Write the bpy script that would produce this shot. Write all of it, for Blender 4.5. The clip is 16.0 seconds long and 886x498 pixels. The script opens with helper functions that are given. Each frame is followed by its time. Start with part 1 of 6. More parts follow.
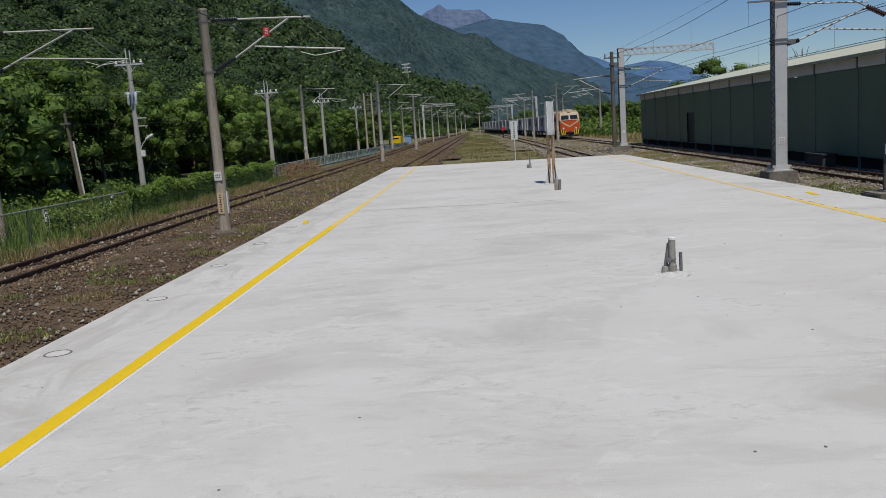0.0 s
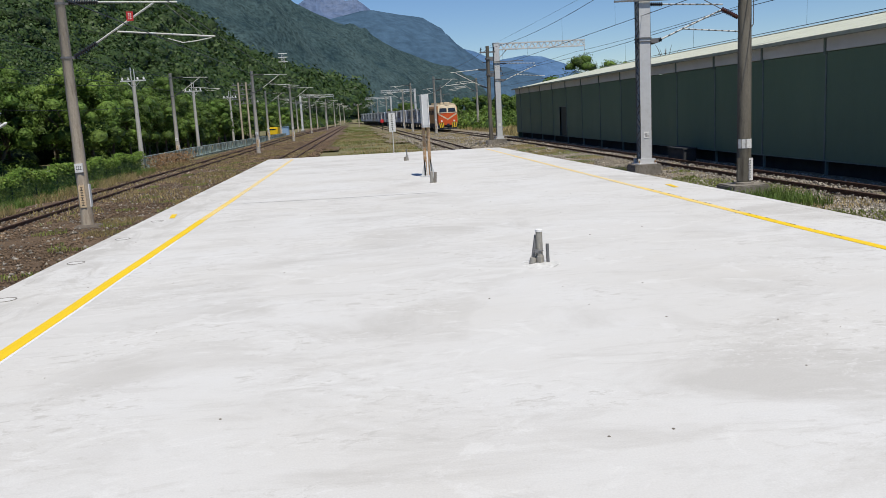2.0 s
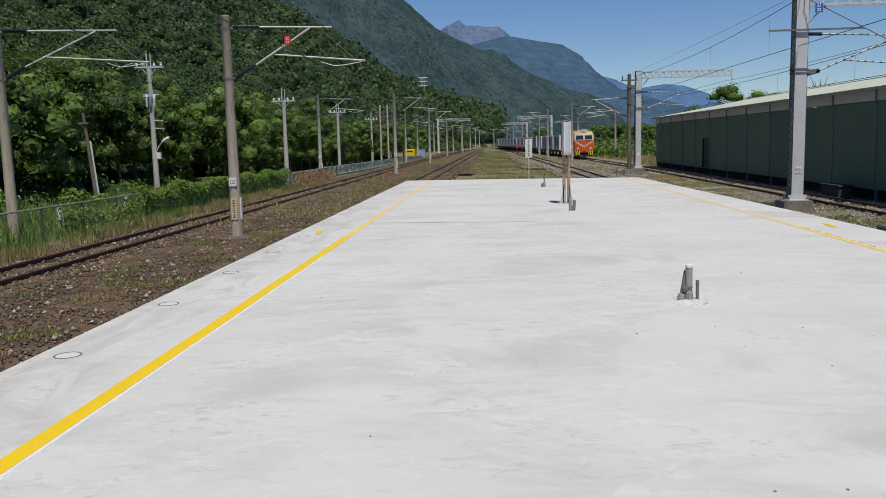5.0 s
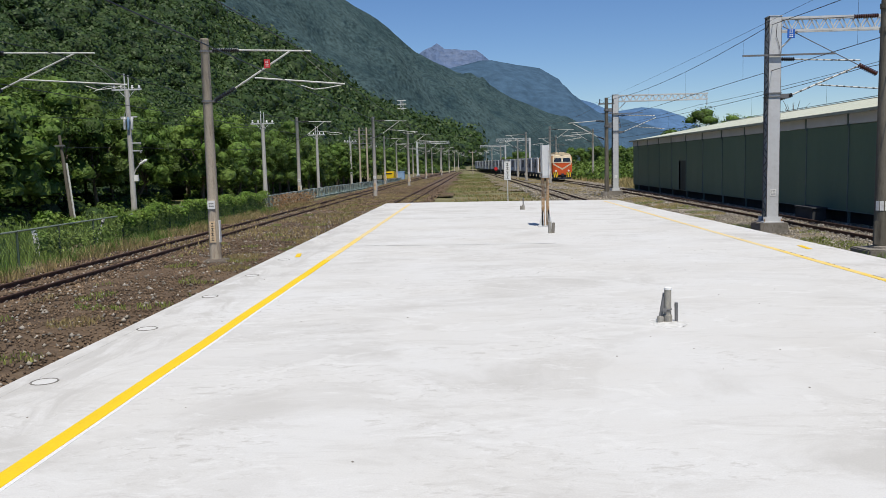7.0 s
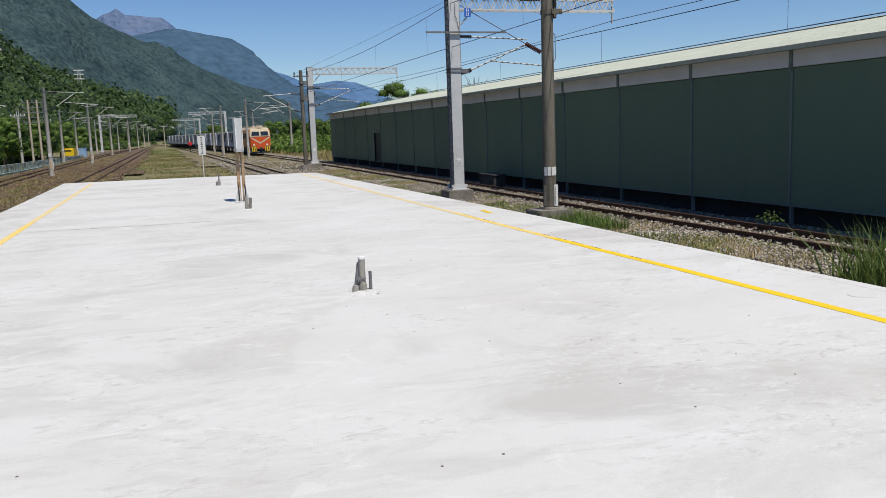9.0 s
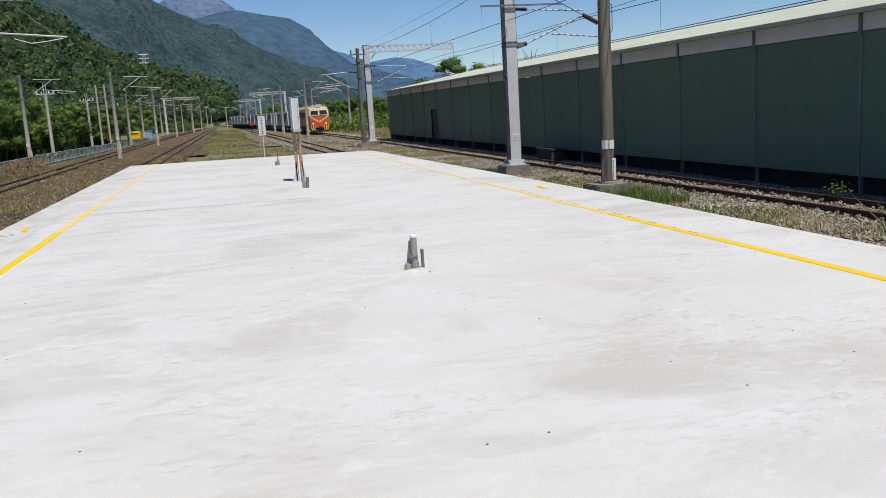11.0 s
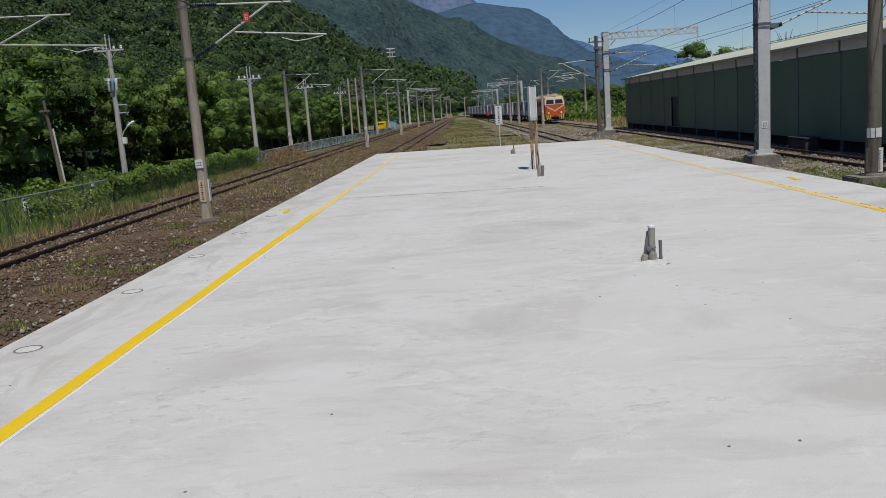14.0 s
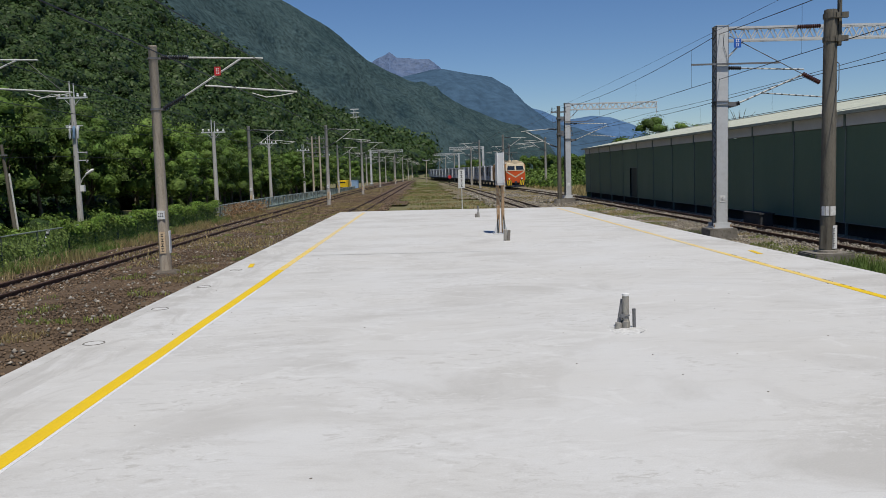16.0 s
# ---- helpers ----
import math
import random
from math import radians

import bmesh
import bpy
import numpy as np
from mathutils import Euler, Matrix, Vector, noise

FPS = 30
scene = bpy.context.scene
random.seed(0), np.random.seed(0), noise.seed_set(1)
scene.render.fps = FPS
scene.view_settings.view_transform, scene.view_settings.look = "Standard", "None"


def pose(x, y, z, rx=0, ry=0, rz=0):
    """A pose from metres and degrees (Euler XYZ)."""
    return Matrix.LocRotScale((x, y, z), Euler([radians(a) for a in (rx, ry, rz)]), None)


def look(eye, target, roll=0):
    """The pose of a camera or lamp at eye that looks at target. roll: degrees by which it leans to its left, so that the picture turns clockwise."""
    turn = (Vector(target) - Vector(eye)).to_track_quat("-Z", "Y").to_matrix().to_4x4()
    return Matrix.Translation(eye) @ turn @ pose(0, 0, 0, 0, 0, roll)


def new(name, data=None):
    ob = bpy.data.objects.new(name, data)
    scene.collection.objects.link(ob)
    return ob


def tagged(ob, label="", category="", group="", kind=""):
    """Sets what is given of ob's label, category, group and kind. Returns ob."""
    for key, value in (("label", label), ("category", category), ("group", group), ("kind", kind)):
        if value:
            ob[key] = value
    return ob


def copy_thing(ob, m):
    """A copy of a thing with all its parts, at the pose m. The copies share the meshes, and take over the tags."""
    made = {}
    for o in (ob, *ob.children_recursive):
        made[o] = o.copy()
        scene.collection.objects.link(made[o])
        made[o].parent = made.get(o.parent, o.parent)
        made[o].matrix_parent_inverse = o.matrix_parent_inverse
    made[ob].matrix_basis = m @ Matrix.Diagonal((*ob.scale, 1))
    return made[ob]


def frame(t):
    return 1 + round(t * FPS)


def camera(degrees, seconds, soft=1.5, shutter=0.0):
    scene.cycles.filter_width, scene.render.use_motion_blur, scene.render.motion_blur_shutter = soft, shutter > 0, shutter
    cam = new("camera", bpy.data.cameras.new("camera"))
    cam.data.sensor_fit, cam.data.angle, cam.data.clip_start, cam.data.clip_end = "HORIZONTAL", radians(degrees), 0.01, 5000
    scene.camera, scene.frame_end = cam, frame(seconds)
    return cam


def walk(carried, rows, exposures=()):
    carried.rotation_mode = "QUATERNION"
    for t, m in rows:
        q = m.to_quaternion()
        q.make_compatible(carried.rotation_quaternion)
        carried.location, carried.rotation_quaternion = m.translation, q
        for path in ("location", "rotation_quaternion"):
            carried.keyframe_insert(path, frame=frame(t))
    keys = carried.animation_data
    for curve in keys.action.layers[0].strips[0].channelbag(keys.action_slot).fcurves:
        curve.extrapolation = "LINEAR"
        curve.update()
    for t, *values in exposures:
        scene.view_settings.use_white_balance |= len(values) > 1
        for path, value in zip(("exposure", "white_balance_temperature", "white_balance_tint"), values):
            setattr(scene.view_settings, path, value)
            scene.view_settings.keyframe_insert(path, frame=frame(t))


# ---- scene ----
cam = camera(56.87, 16.0, soft=0.7)
# seconds, x, y, z, tilt, roll, turn
ROWS = [
    (0, 0.011, -0.050, 1.581, 81.52, 3.81, 2.38),
    (0.5, 0.016, -0.049, 1.584, 81.17, 4.22, 1.92),
    (0.7, 0.036, -0.046, 1.586, 80.91, 4.09, 0.32),
    (0.8, 0.045, -0.045, 1.588, 80.72, 3.96, -1.32),
    (1, 0.065, -0.042, 1.590, 80.43, 3.39, -4.40),
    (1.2, 0.074, -0.037, 1.589, 80.38, 3.13, -5.95),
    (1.5, 0.088, -0.029, 1.588, 80.32, 3.16, -6.62),
    (2, 0.108, -0.024, 1.584, 80.46, 3.15, -5.96),
    (2.2, 0.136, -0.024, 1.588, 80.66, 3.10, -5.53),
    (2.5, 0.178, -0.025, 1.593, 81.08, 2.93, -1.96),
    (2.7, 0.163, -0.005, 1.593, 81.14, 2.97, 0.71),
    (3, 0.140, 0.025, 1.592, 81.14, 2.83, 2.00),
    (3.5, 0.045, 0.068, 1.600, 81.00, 2.25, 3.01),
    (3.7, 0.017, 0.062, 1.597, 81.03, 2.36, 3.46),
    (6, -0.062, -0.014, 1.612, 83.78, 0.67, 2.78),
    (6.5, -0.069, -0.003, 1.615, 83.92, 0.91, 2.15),
    (7, -0.065, -0.017, 1.622, 84.06, 1.41, 1.89),
    (7.5, -0.048, 0.002, 1.607, 83.99, 2.33, 1.60),
    (8, -0.057, 0.007, 1.600, 83.88, 2.42, 1.34),
    (8.2, -0.029, 0.015, 1.605, 83.62, 2.93, -0.99),
    (8.3, -0.016, 0.018, 1.608, 83.22, 3.26, -4.40),
    (8.4, -0.002, 0.022, 1.610, 82.77, 2.90, -8.10),
    (8.5, 0.012, 0.026, 1.613, 82.28, 2.87, -11.67),
    (8.7, 0.030, 0.037, 1.611, 81.75, 2.26, -16.86),
    (8.8, 0.039, 0.042, 1.611, 81.63, 2.16, -18.06),
    (9, 0.057, 0.053, 1.609, 81.59, 2.05, -18.80),
    (9.5, 0.079, 0.064, 1.606, 81.20, 2.08, -19.81),
    (10, 0.094, 0.055, 1.617, 80.89, 2.25, -19.23),
    (10.2, 0.104, 0.055, 1.617, 80.84, 2.40, -16.48),
    (12.3, 0.156, -0.022, 1.636, 79.56, 4.02, -13.52),
    (12.5, 0.142, -0.022, 1.629, 79.81, 4.07, -12.23),
    (12.7, 0.146, -0.018, 1.626, 79.86, 4.33, -10.31),
    (12.8, 0.147, -0.015, 1.625, 80.03, 4.51, -9.27),
    (13, 0.151, -0.011, 1.622, 80.27, 4.59, -5.58),
    (13.2, 0.142, 0.001, 1.620, 80.45, 5.02, -1.70),
    (13.5, 0.129, 0.018, 1.616, 80.50, 5.00, 0.55),
    (13.7, 0.113, 0.025, 1.613, 80.48, 4.65, 0.85),
    (14, 0.089, 0.035, 1.609, 80.41, 4.09, 1.38),
    (14.5, 0.033, 0.058, 1.608, 80.59, 3.51, 1.13),
    (15, -0.044, 0.054, 1.598, 81.46, 2.72, 0.44),
    (15.2, -0.065, 0.044, 1.601, 81.86, 2.53, -0.32),
    (15.5, -0.096, 0.030, 1.605, 82.61, 2.02, -0.93),
    (15.7, -0.095, 0.052, 1.607, 83.92, 1.93, -1.18),
    (16, -0.094, 0.086, 1.611, 84.56, 1.67, -1.34),
]
walk(cam, [(r[0], pose(*r[1:])) for r in ROWS], exposures=[(0.0, -0.45), (0.5, -0.55), (0.7, -0.72), (0.85, -0.6), (1.0, -0.34), (1.3, -0.05), (2.2, 0.0), (3.0, -0.1), (3.7, -0.22), (6.0, -0.15), (6.6, 0.0), (7.0, 0.05), (8.2, 0.03), (8.6, 0.0), (9.2, 0.05), (10.2, 0.06), (12.5, -0.08), (13.0, -0.13), (13.5, -0.37), (14.5, -0.40), (15.0, 0.0), (15.4, 0.0), (16.0, -0.28)])


# ---- world, sun and exposure ----
world = bpy.data.worlds.new("sky")
scene.world = world
world.use_nodes = True
_n = world.node_tree.nodes
_sky = _n.new("ShaderNodeTexSky")
_sky.sky_type = "NISHITA"
_sky.sun_disc = False
SUN_DIR = Vector((0.14, -0.42, 1.0)).normalized()   # towards the sun: high, from behind the camera and a little to the right
_sky.sun_elevation = math.asin(SUN_DIR.z)
_sky.sun_rotation = math.atan2(SUN_DIR.x, SUN_DIR.y)
_sky.altitude, _sky.air_density, _sky.dust_density, _sky.ozone_density = 600, 1.0, 0.0, 6.0
_n["Background"].inputs["Strength"].default_value = 0.098
_deep = _n.new("ShaderNodeHueSaturation")   # a clear, dry, deep blue sky
_deep.inputs["Hue"].default_value, _deep.inputs["Saturation"].default_value = 0.507, 1.12
world.node_tree.links.new(_sky.outputs[0], _deep.inputs["Color"])
world.node_tree.links.new(_deep.outputs[0], _n["Background"].inputs["Color"])

sun_data = bpy.data.lights.new("sun", "SUN")
sun_data.energy, sun_data.angle, sun_data.color = 5.0, radians(0.53), (1.0, 0.945, 0.855)
sun = new("sun", sun_data)
sun.matrix_world = look(SUN_DIR * 300, (0, 0, 0))


# ---- materials ----
def surface(name, a, b, c=None, scale=4.0, fine=60.0, rough=0.8, bump=0.2, metal=0.0, stretch=(1, 1, 1), island=0.0, per_object=0.0, spec=0.35, dist=0.01, grainy=1.0):
    """A weathered surface: colours a and b mixed by coarse noise, c by finer stains, with grain relief."""
    m = bpy.data.materials.new(name)
    m.use_nodes = True
    n, l = m.node_tree.nodes, m.node_tree.links
    p = n["Principled BSDF"]
    p.inputs["Metallic"].default_value = metal
    p.inputs["Specular IOR Level"].default_value = spec
    co = n.new("ShaderNodeTexCoord")
    mp = n.new("ShaderNodeMapping")
    mp.inputs["Scale"].default_value = stretch
    l.new(co.outputs["Object"], mp.inputs["Vector"])

    def noise_node(s, detail=6, r=0.6):
        t = n.new("ShaderNodeTexNoise")
        t.inputs["Scale"].default_value, t.inputs["Detail"].default_value, t.inputs["Roughness"].default_value = s, detail, r
        l.new(mp.outputs[0], t.inputs["Vector"])
        return t.outputs[0]

    def ramp(src, lo, hi):
        r = n.new("ShaderNodeMapRange")
        r.inputs["From Min"].default_value, r.inputs["From Max"].default_value = lo, hi
        l.new(src, r.inputs["Value"])
        return r.outputs[0]

    def mix(f, x, y, mode="MIX"):
        k = n.new("ShaderNodeMix")
        k.data_type, k.blend_type = "RGBA", mode
        for s, v in ((0, f), (6, x), (7, y)):
            if isinstance(v, (tuple, float, int)):
                k.inputs[s].default_value = (*v, 1) if isinstance(v, tuple) else v
            else:
                l.new(v, k.inputs[s])
        return k.outputs[2]

    coarse, grain = noise_node(scale), noise_node(fine, 4)
    col = mix(ramp(coarse, 0.35, 0.65), a, b)
    if c:
        col = mix(ramp(noise_node(scale * 3.7, 8, 0.7), 0.5, 0.72), col, c)
    g = n.new("ShaderNodeMapRange")
    g.inputs["From Min"].default_value, g.inputs["From Max"].default_value = 0.3, 0.7
    g.inputs["To Min"].default_value, g.inputs["To Max"].default_value = 1 - 0.18 * grainy, 1 + 0.15 * grainy
    l.new(grain, g.inputs["Value"])
    col = mix(1.0, col, g.outputs[0], "MULTIPLY")
    for amount, node, sock in ((island, "ShaderNodeNewGeometry", "Random Per Island"), (per_object, "ShaderNodeObjectInfo", "Random")):
        if amount:
            q = n.new(node)
            r = n.new("ShaderNodeMapRange")
            r.inputs["To Min"].default_value, r.inputs["To Max"].default_value = 1 - amount, 1 + amount
            l.new(q.outputs[sock], r.inputs["Value"])
            col = mix(1.0, col, r.outputs[0], "MULTIPLY")
    l.new(col, p.inputs["Base Color"])
    rr = n.new("ShaderNodeMapRange")
    rr.inputs["To Min"].default_value, rr.inputs["To Max"].default_value = max(rough - 0.12, 0.05), min(rough + 0.12, 1)
    l.new(coarse, rr.inputs["Value"])
    l.new(rr.outputs[0], p.inputs["Roughness"])
    if bump:
        bp = n.new("ShaderNodeBump")
        bp.inputs["Strength"].default_value, bp.inputs["Distance"].default_value = bump, dist
        l.new(grain, bp.inputs["Height"])
        l.new(bp.outputs[0], p.inputs["Normal"])
    return m


def foliage(name, a, b, scale=0.25, island=0.45, per_object=0.2, thin=0.25, fine=3.0, grainy=1.0, bump=0.0, dist=0.3):
    """Leaves: diffuse with a little light coming through, varied leaf by leaf and clump by clump."""
    m = surface(name, a, b, scale=scale, fine=fine, rough=0.55, bump=bump, dist=dist, grainy=grainy, island=island, per_object=per_object, spec=0.25)
    n, l = m.node_tree.nodes, m.node_tree.links
    p, out = n["Principled BSDF"], n["Material Output"]
    tr = n.new("ShaderNodeBsdfTranslucent")
    src = p.inputs["Base Color"].links[0].from_socket
    l.new(src, tr.inputs["Color"])
    mx = n.new("ShaderNodeMixShader")
    mx.inputs[0].default_value = thin
    l.new(p.outputs[0], mx.inputs[1])
    l.new(tr.outputs[0], mx.inputs[2])
    l.new(mx.outputs[0], out.inputs["Surface"])
    return m


def plain(name, col, rough=0.5, metal=0.0):
    m = bpy.data.materials.new(name)
    m.use_nodes = True
    p = m.node_tree.nodes["Principled BSDF"]
    p.inputs["Base Color"].default_value, p.inputs["Roughness"].default_value, p.inputs["Metallic"].default_value = (*col, 1), rough, metal
    return m


def glass_dark(name):
    m = plain(name, (0.02, 0.025, 0.03), 0.08)
    m.node_tree.nodes["Principled BSDF"].inputs["Specular IOR Level"].default_value = 0.7
    return m


def slab_concrete(name, lift=1.0):
    """New white concrete topping: trowel sweeps across, damp-looking grey clouds, pits and specks."""
    m = bpy.data.materials.new(name)
    m.use_nodes = True
    n, l = m.node_tree.nodes, m.node_tree.links
    p = n["Principled BSDF"]
    co = n.new("ShaderNodeTexCoord")

    def noise_node(s, stretch, detail=6, r=0.6, distortion=0.0):
        mp = n.new("ShaderNodeMapping")
        mp.inputs["Scale"].default_value = stretch
        l.new(co.outputs["Object"], mp.inputs["Vector"])
        t = n.new("ShaderNodeTexNoise")
        t.inputs["Scale"].default_value, t.inputs["Detail"].default_value, t.inputs["Roughness"].default_value = s, detail, r
        t.inputs["Distortion"].default_value = distortion
        l.new(mp.outputs[0], t.inputs["Vector"])
        return t.outputs[0]

    def rng(src, a, b, c=0.0, d=1.0):
        r = n.new("ShaderNodeMapRange")
        for i, v in zip((1, 2, 3, 4), (a, b, c, d)):
            r.inputs[i].default_value = v
        l.new(src, r.inputs[0])
        return r.outputs[0]

    def mix(f, x, y, mode="MIX"):
        k = n.new("ShaderNodeMix")
        k.data_type, k.blend_type = "RGBA", mode
        for s, v in ((0, f), (6, x), (7, y)):
            if isinstance(v, (tuple, float, int)):
                k.inputs[s].default_value = (*v, 1) if isinstance(v, tuple) else v
            else:
                l.new(v, k.inputs[s])
        return k.outputs[2]

    light, warm, grey = (0.535 * lift, 0.535 * lift, 0.518 * lift), (0.502 * lift, 0.494 * lift, 0.466 * lift), (0.398 * lift, 0.388 * lift, 0.362 * lift)
    col = mix(rng(noise_node(0.45, (1, 1, 1), 5), 0.35, 0.65), light, warm)
    patchy = rng(noise_node(0.25, (0.8, 1, 1), 3), 0.36, 0.54)
    clouds = rng(noise_node(0.75, (0.7, 1.0, 1), 9, 0.66, 0.8), 0.48, 0.62, 0, 0.72)
    both = n.new("ShaderNodeMath")
    both.operation = "MULTIPLY"
    l.new(patchy, both.inputs[0])
    l.new(clouds, both.inputs[1])
    col = mix(both.outputs[0], col, grey)
    col = mix(rng(noise_node(2.6, (0.35, 1.1, 1), 9, 0.72, 1.5), 0.54, 0.64, 0, 0.36), col, grey)
    col = mix(rng(noise_node(1.6, (0.5, 0.9, 1), 9, 0.72, 2.2), 0.56, 0.62, 0, 0.45), col, (0.59 * lift, 0.59 * lift, 0.57 * lift))
    col = mix(rng(noise_node(9, (0.5, 1, 1), 6, 0.7, 1.0), 0.60, 0.72, 0, 0.25), col, grey)
    # trodden scuffs inside the grey clouds, dark and pale crumbs together
    scuffed = rng(noise_node(0.55, (0.8, 1.2, 1), 6, 0.6, 0.6), 0.46, 0.58)
    for sc, tone, amount in ((11, grey, 0.85), (17, (0.60 * lift, 0.60 * lift, 0.585 * lift), 0.5)):
        both = n.new("ShaderNodeMath")
        both.operation = "MULTIPLY"
        l.new(scuffed, both.inputs[0])
        l.new(rng(noise_node(sc, (0.6, 1, 1), 8, 0.75, 0.8), 0.54, 0.62, 0, amount), both.inputs[1])
        col = mix(both.outputs[0], col, tone)
    # water marks that run along the edge outside the yellow line
    pos = n.new("ShaderNodeSeparateXYZ")
    l.new(co.outputs["Object"], pos.inputs[0])
    both = n.new("ShaderNodeMath")
    both.operation = "MULTIPLY"
    l.new(rng(pos.outputs["X"], -2.75, -3.0), both.inputs[0])
    l.new(rng(noise_node(1.1, (1.6, 0.6, 1), 8, 0.7, 1.2), 0.47, 0.58, 0, 0.7), both.inputs[1])
    col = mix(both.outputs[0], col, grey)
    vor = n.new("ShaderNodeTexVoronoi")
    vor.inputs["Scale"].default_value = 0.85
    l.new(co.outputs["Object"], vor.inputs["Vector"])
    col = mix(rng(vor.outputs["Distance"], 0.006, 0.013, 0.75, 0), col, (0.16, 0.15, 0.13))
    fine = noise_node(90, (1, 1, 1), 3)
    col = mix(1.0, col, rng(fine, 0.3, 0.7, 0.95, 1.04), "MULTIPLY")
    l.new(col, p.inputs["Base Color"])
    p.inputs["Roughness"].default_value = 0.88
    p.inputs["Specular IOR Level"].default_value = 0.25
    bp = n.new("ShaderNodeBump")
    bp.inputs["Strength"].default_value, bp.inputs["Distance"].default_value = 0.15, 0.004
    l.new(fine, bp.inputs["Height"])
    b2 = n.new("ShaderNodeBump")
    b2.inputs["Strength"].default_value, b2.inputs["Distance"].default_value = 0.25, 0.02
    l.new(noise_node(5, (0.3, 1, 1), 5), b2.inputs["Height"])
    l.new(bp.outputs[0], b2.inputs["Normal"])
    l.new(b2.outputs[0], p.inputs["Normal"])
    return m


M_SLAB = slab_concrete("platform_concrete")
M_SIDE = surface("platform_side_concrete", (0.30, 0.29, 0.27), (0.2, 0.19, 0.18), (0.1, 0.09, 0.08), scale=1.5, fine=40, rough=0.9)
M_YELLOW = surface("yellow_line_paint", (0.72, 0.49, 0.008), (0.67, 0.45, 0.010), (0.66, 0.45, 0.02), scale=2.0, fine=50, rough=0.7, bump=0.1, dist=0.003, grainy=0.35)
M_YMID = surface("faded_yellow_paint", (0.70, 0.48, 0.07), (0.66, 0.50, 0.17), (0.64, 0.55, 0.34), scale=1.6, fine=40, rough=0.8, bump=0.1, dist=0.003)
M_YPALE = surface("worn_yellow_paint", (0.64, 0.48, 0.19), (0.60, 0.51, 0.31), scale=3.0, fine=40, rough=0.8, bump=0.1, dist=0.003)
M_HALO = surface("white_paint_edge", (0.66, 0.66, 0.65), (0.6, 0.6, 0.59), scale=5, fine=60, rough=0.85, bump=0.1, dist=0.002)
M_JOINT = surface("faint_joint_grey", (0.40, 0.40, 0.39), (0.46, 0.46, 0.45), scale=4, fine=40, rough=0.9)
M_RIM = surface("dark_gap_dirt", (0.13, 0.125, 0.11), (0.20, 0.19, 0.17), scale=9, fine=60, rough=0.9)
M_COPING = surface("grey_platform_coping", (0.47, 0.47, 0.465), (0.40, 0.40, 0.395), (0.33, 0.33, 0.325), scale=1.3, fine=40, rough=0.88, bump=0.15, stretch=(1, 0.4, 1), grainy=0.4)
M_LID = surface("grey_lid", (0.34, 0.34, 0.33), (0.25, 0.25, 0.25), scale=8, fine=80, rough=0.8)
M_GROUND = surface("grassy_earth", (0.125, 0.128, 0.048), (0.19, 0.155, 0.085), (0.085, 0.105, 0.034), scale=0.22, fine=9, rough=0.95, bump=0.6, dist=0.05)
M_BED_L = surface("rusty_brown_ballast", (0.130, 0.087, 0.050), (0.072, 0.048, 0.029), (0.160, 0.116, 0.074), scale=0.45, fine=14, rough=0.95, bump=0.9, dist=0.05)
M_BED_R = surface("gravelly_grass", (0.17, 0.14, 0.085), (0.20, 0.165, 0.12), (0.11, 0.11, 0.045), scale=0.6, fine=14, rough=0.95, bump=0.9, dist=0.05)
M_STONE_L = surface("brown_ballast_stone", (0.160, 0.110, 0.066), (0.092, 0.062, 0.039), scale=1.2, fine=30, rough=0.9, bump=0.3, island=0.6)
M_STONE_R = surface("grey_ballast_stone", (0.31, 0.28, 0.235), (0.19, 0.17, 0.135), scale=1.2, fine=30, rough=0.9, bump=0.3, island=0.55)
M_RAIL = surface("rusty_rail_steel", (0.085, 0.045, 0.03), (0.06, 0.035, 0.026), (0.11, 0.06, 0.04), scale=3, fine=50, rough=0.7, metal=0.3)
M_SLEEPER = surface("stained_sleeper_concrete", (0.17, 0.14, 0.12), (0.11, 0.09, 0.075), scale=3, fine=40, rough=0.9, per_object=0.25)
M_CLIP = surface("pale_rail_clip", (0.30, 0.26, 0.22), (0.2, 0.17, 0.14), scale=6, fine=60, rough=0.7)
M_POLE = surface("weathered_concrete_pole", (0.50, 0.43, 0.33), (0.41, 0.345, 0.26), (0.24, 0.19, 0.14), scale=1.1, fine=35, rough=0.88, stretch=(2.5, 2.5, 0.35), bump=0.15)
M_POLE_L = surface("pale_concrete_pole", (0.52, 0.49, 0.43), (0.44, 0.41, 0.355), (0.33, 0.29, 0.24), scale=1.1, fine=35, rough=0.88, stretch=(2.5, 2.5, 0.35), bump=0.15)
M_TRUSS = surface("bright_galvanised_truss", (0.70, 0.71, 0.70), (0.62, 0.63, 0.62), scale=1.5, fine=50, rough=0.5, bump=0.03, grainy=0.3)
M_PALEBLUE = surface("pale_blue_sheet", (0.20, 0.34, 0.52), (0.26, 0.38, 0.52), scale=1.5, fine=20, rough=0.6)
M_POLE_D = surface("dark_concrete_pole", (0.165, 0.150, 0.118), (0.10, 0.090, 0.070), (0.062, 0.053, 0.042), scale=1.1, fine=35, rough=0.88, stretch=(2.5, 2.5, 0.3), bump=0.15)
M_GALV = surface("galvanised_steel", (0.52, 0.53, 0.53), (0.48, 0.49, 0.49), (0.43, 0.43, 0.42), scale=1.5, fine=50, rough=0.6, metal=0.0, bump=0.05, grainy=0.3)
M_GALV_D = surface("dull_steel", (0.20, 0.20, 0.20), (0.13, 0.13, 0.13), scale=2, fine=50, rough=0.6, metal=0.3, bump=0.05)
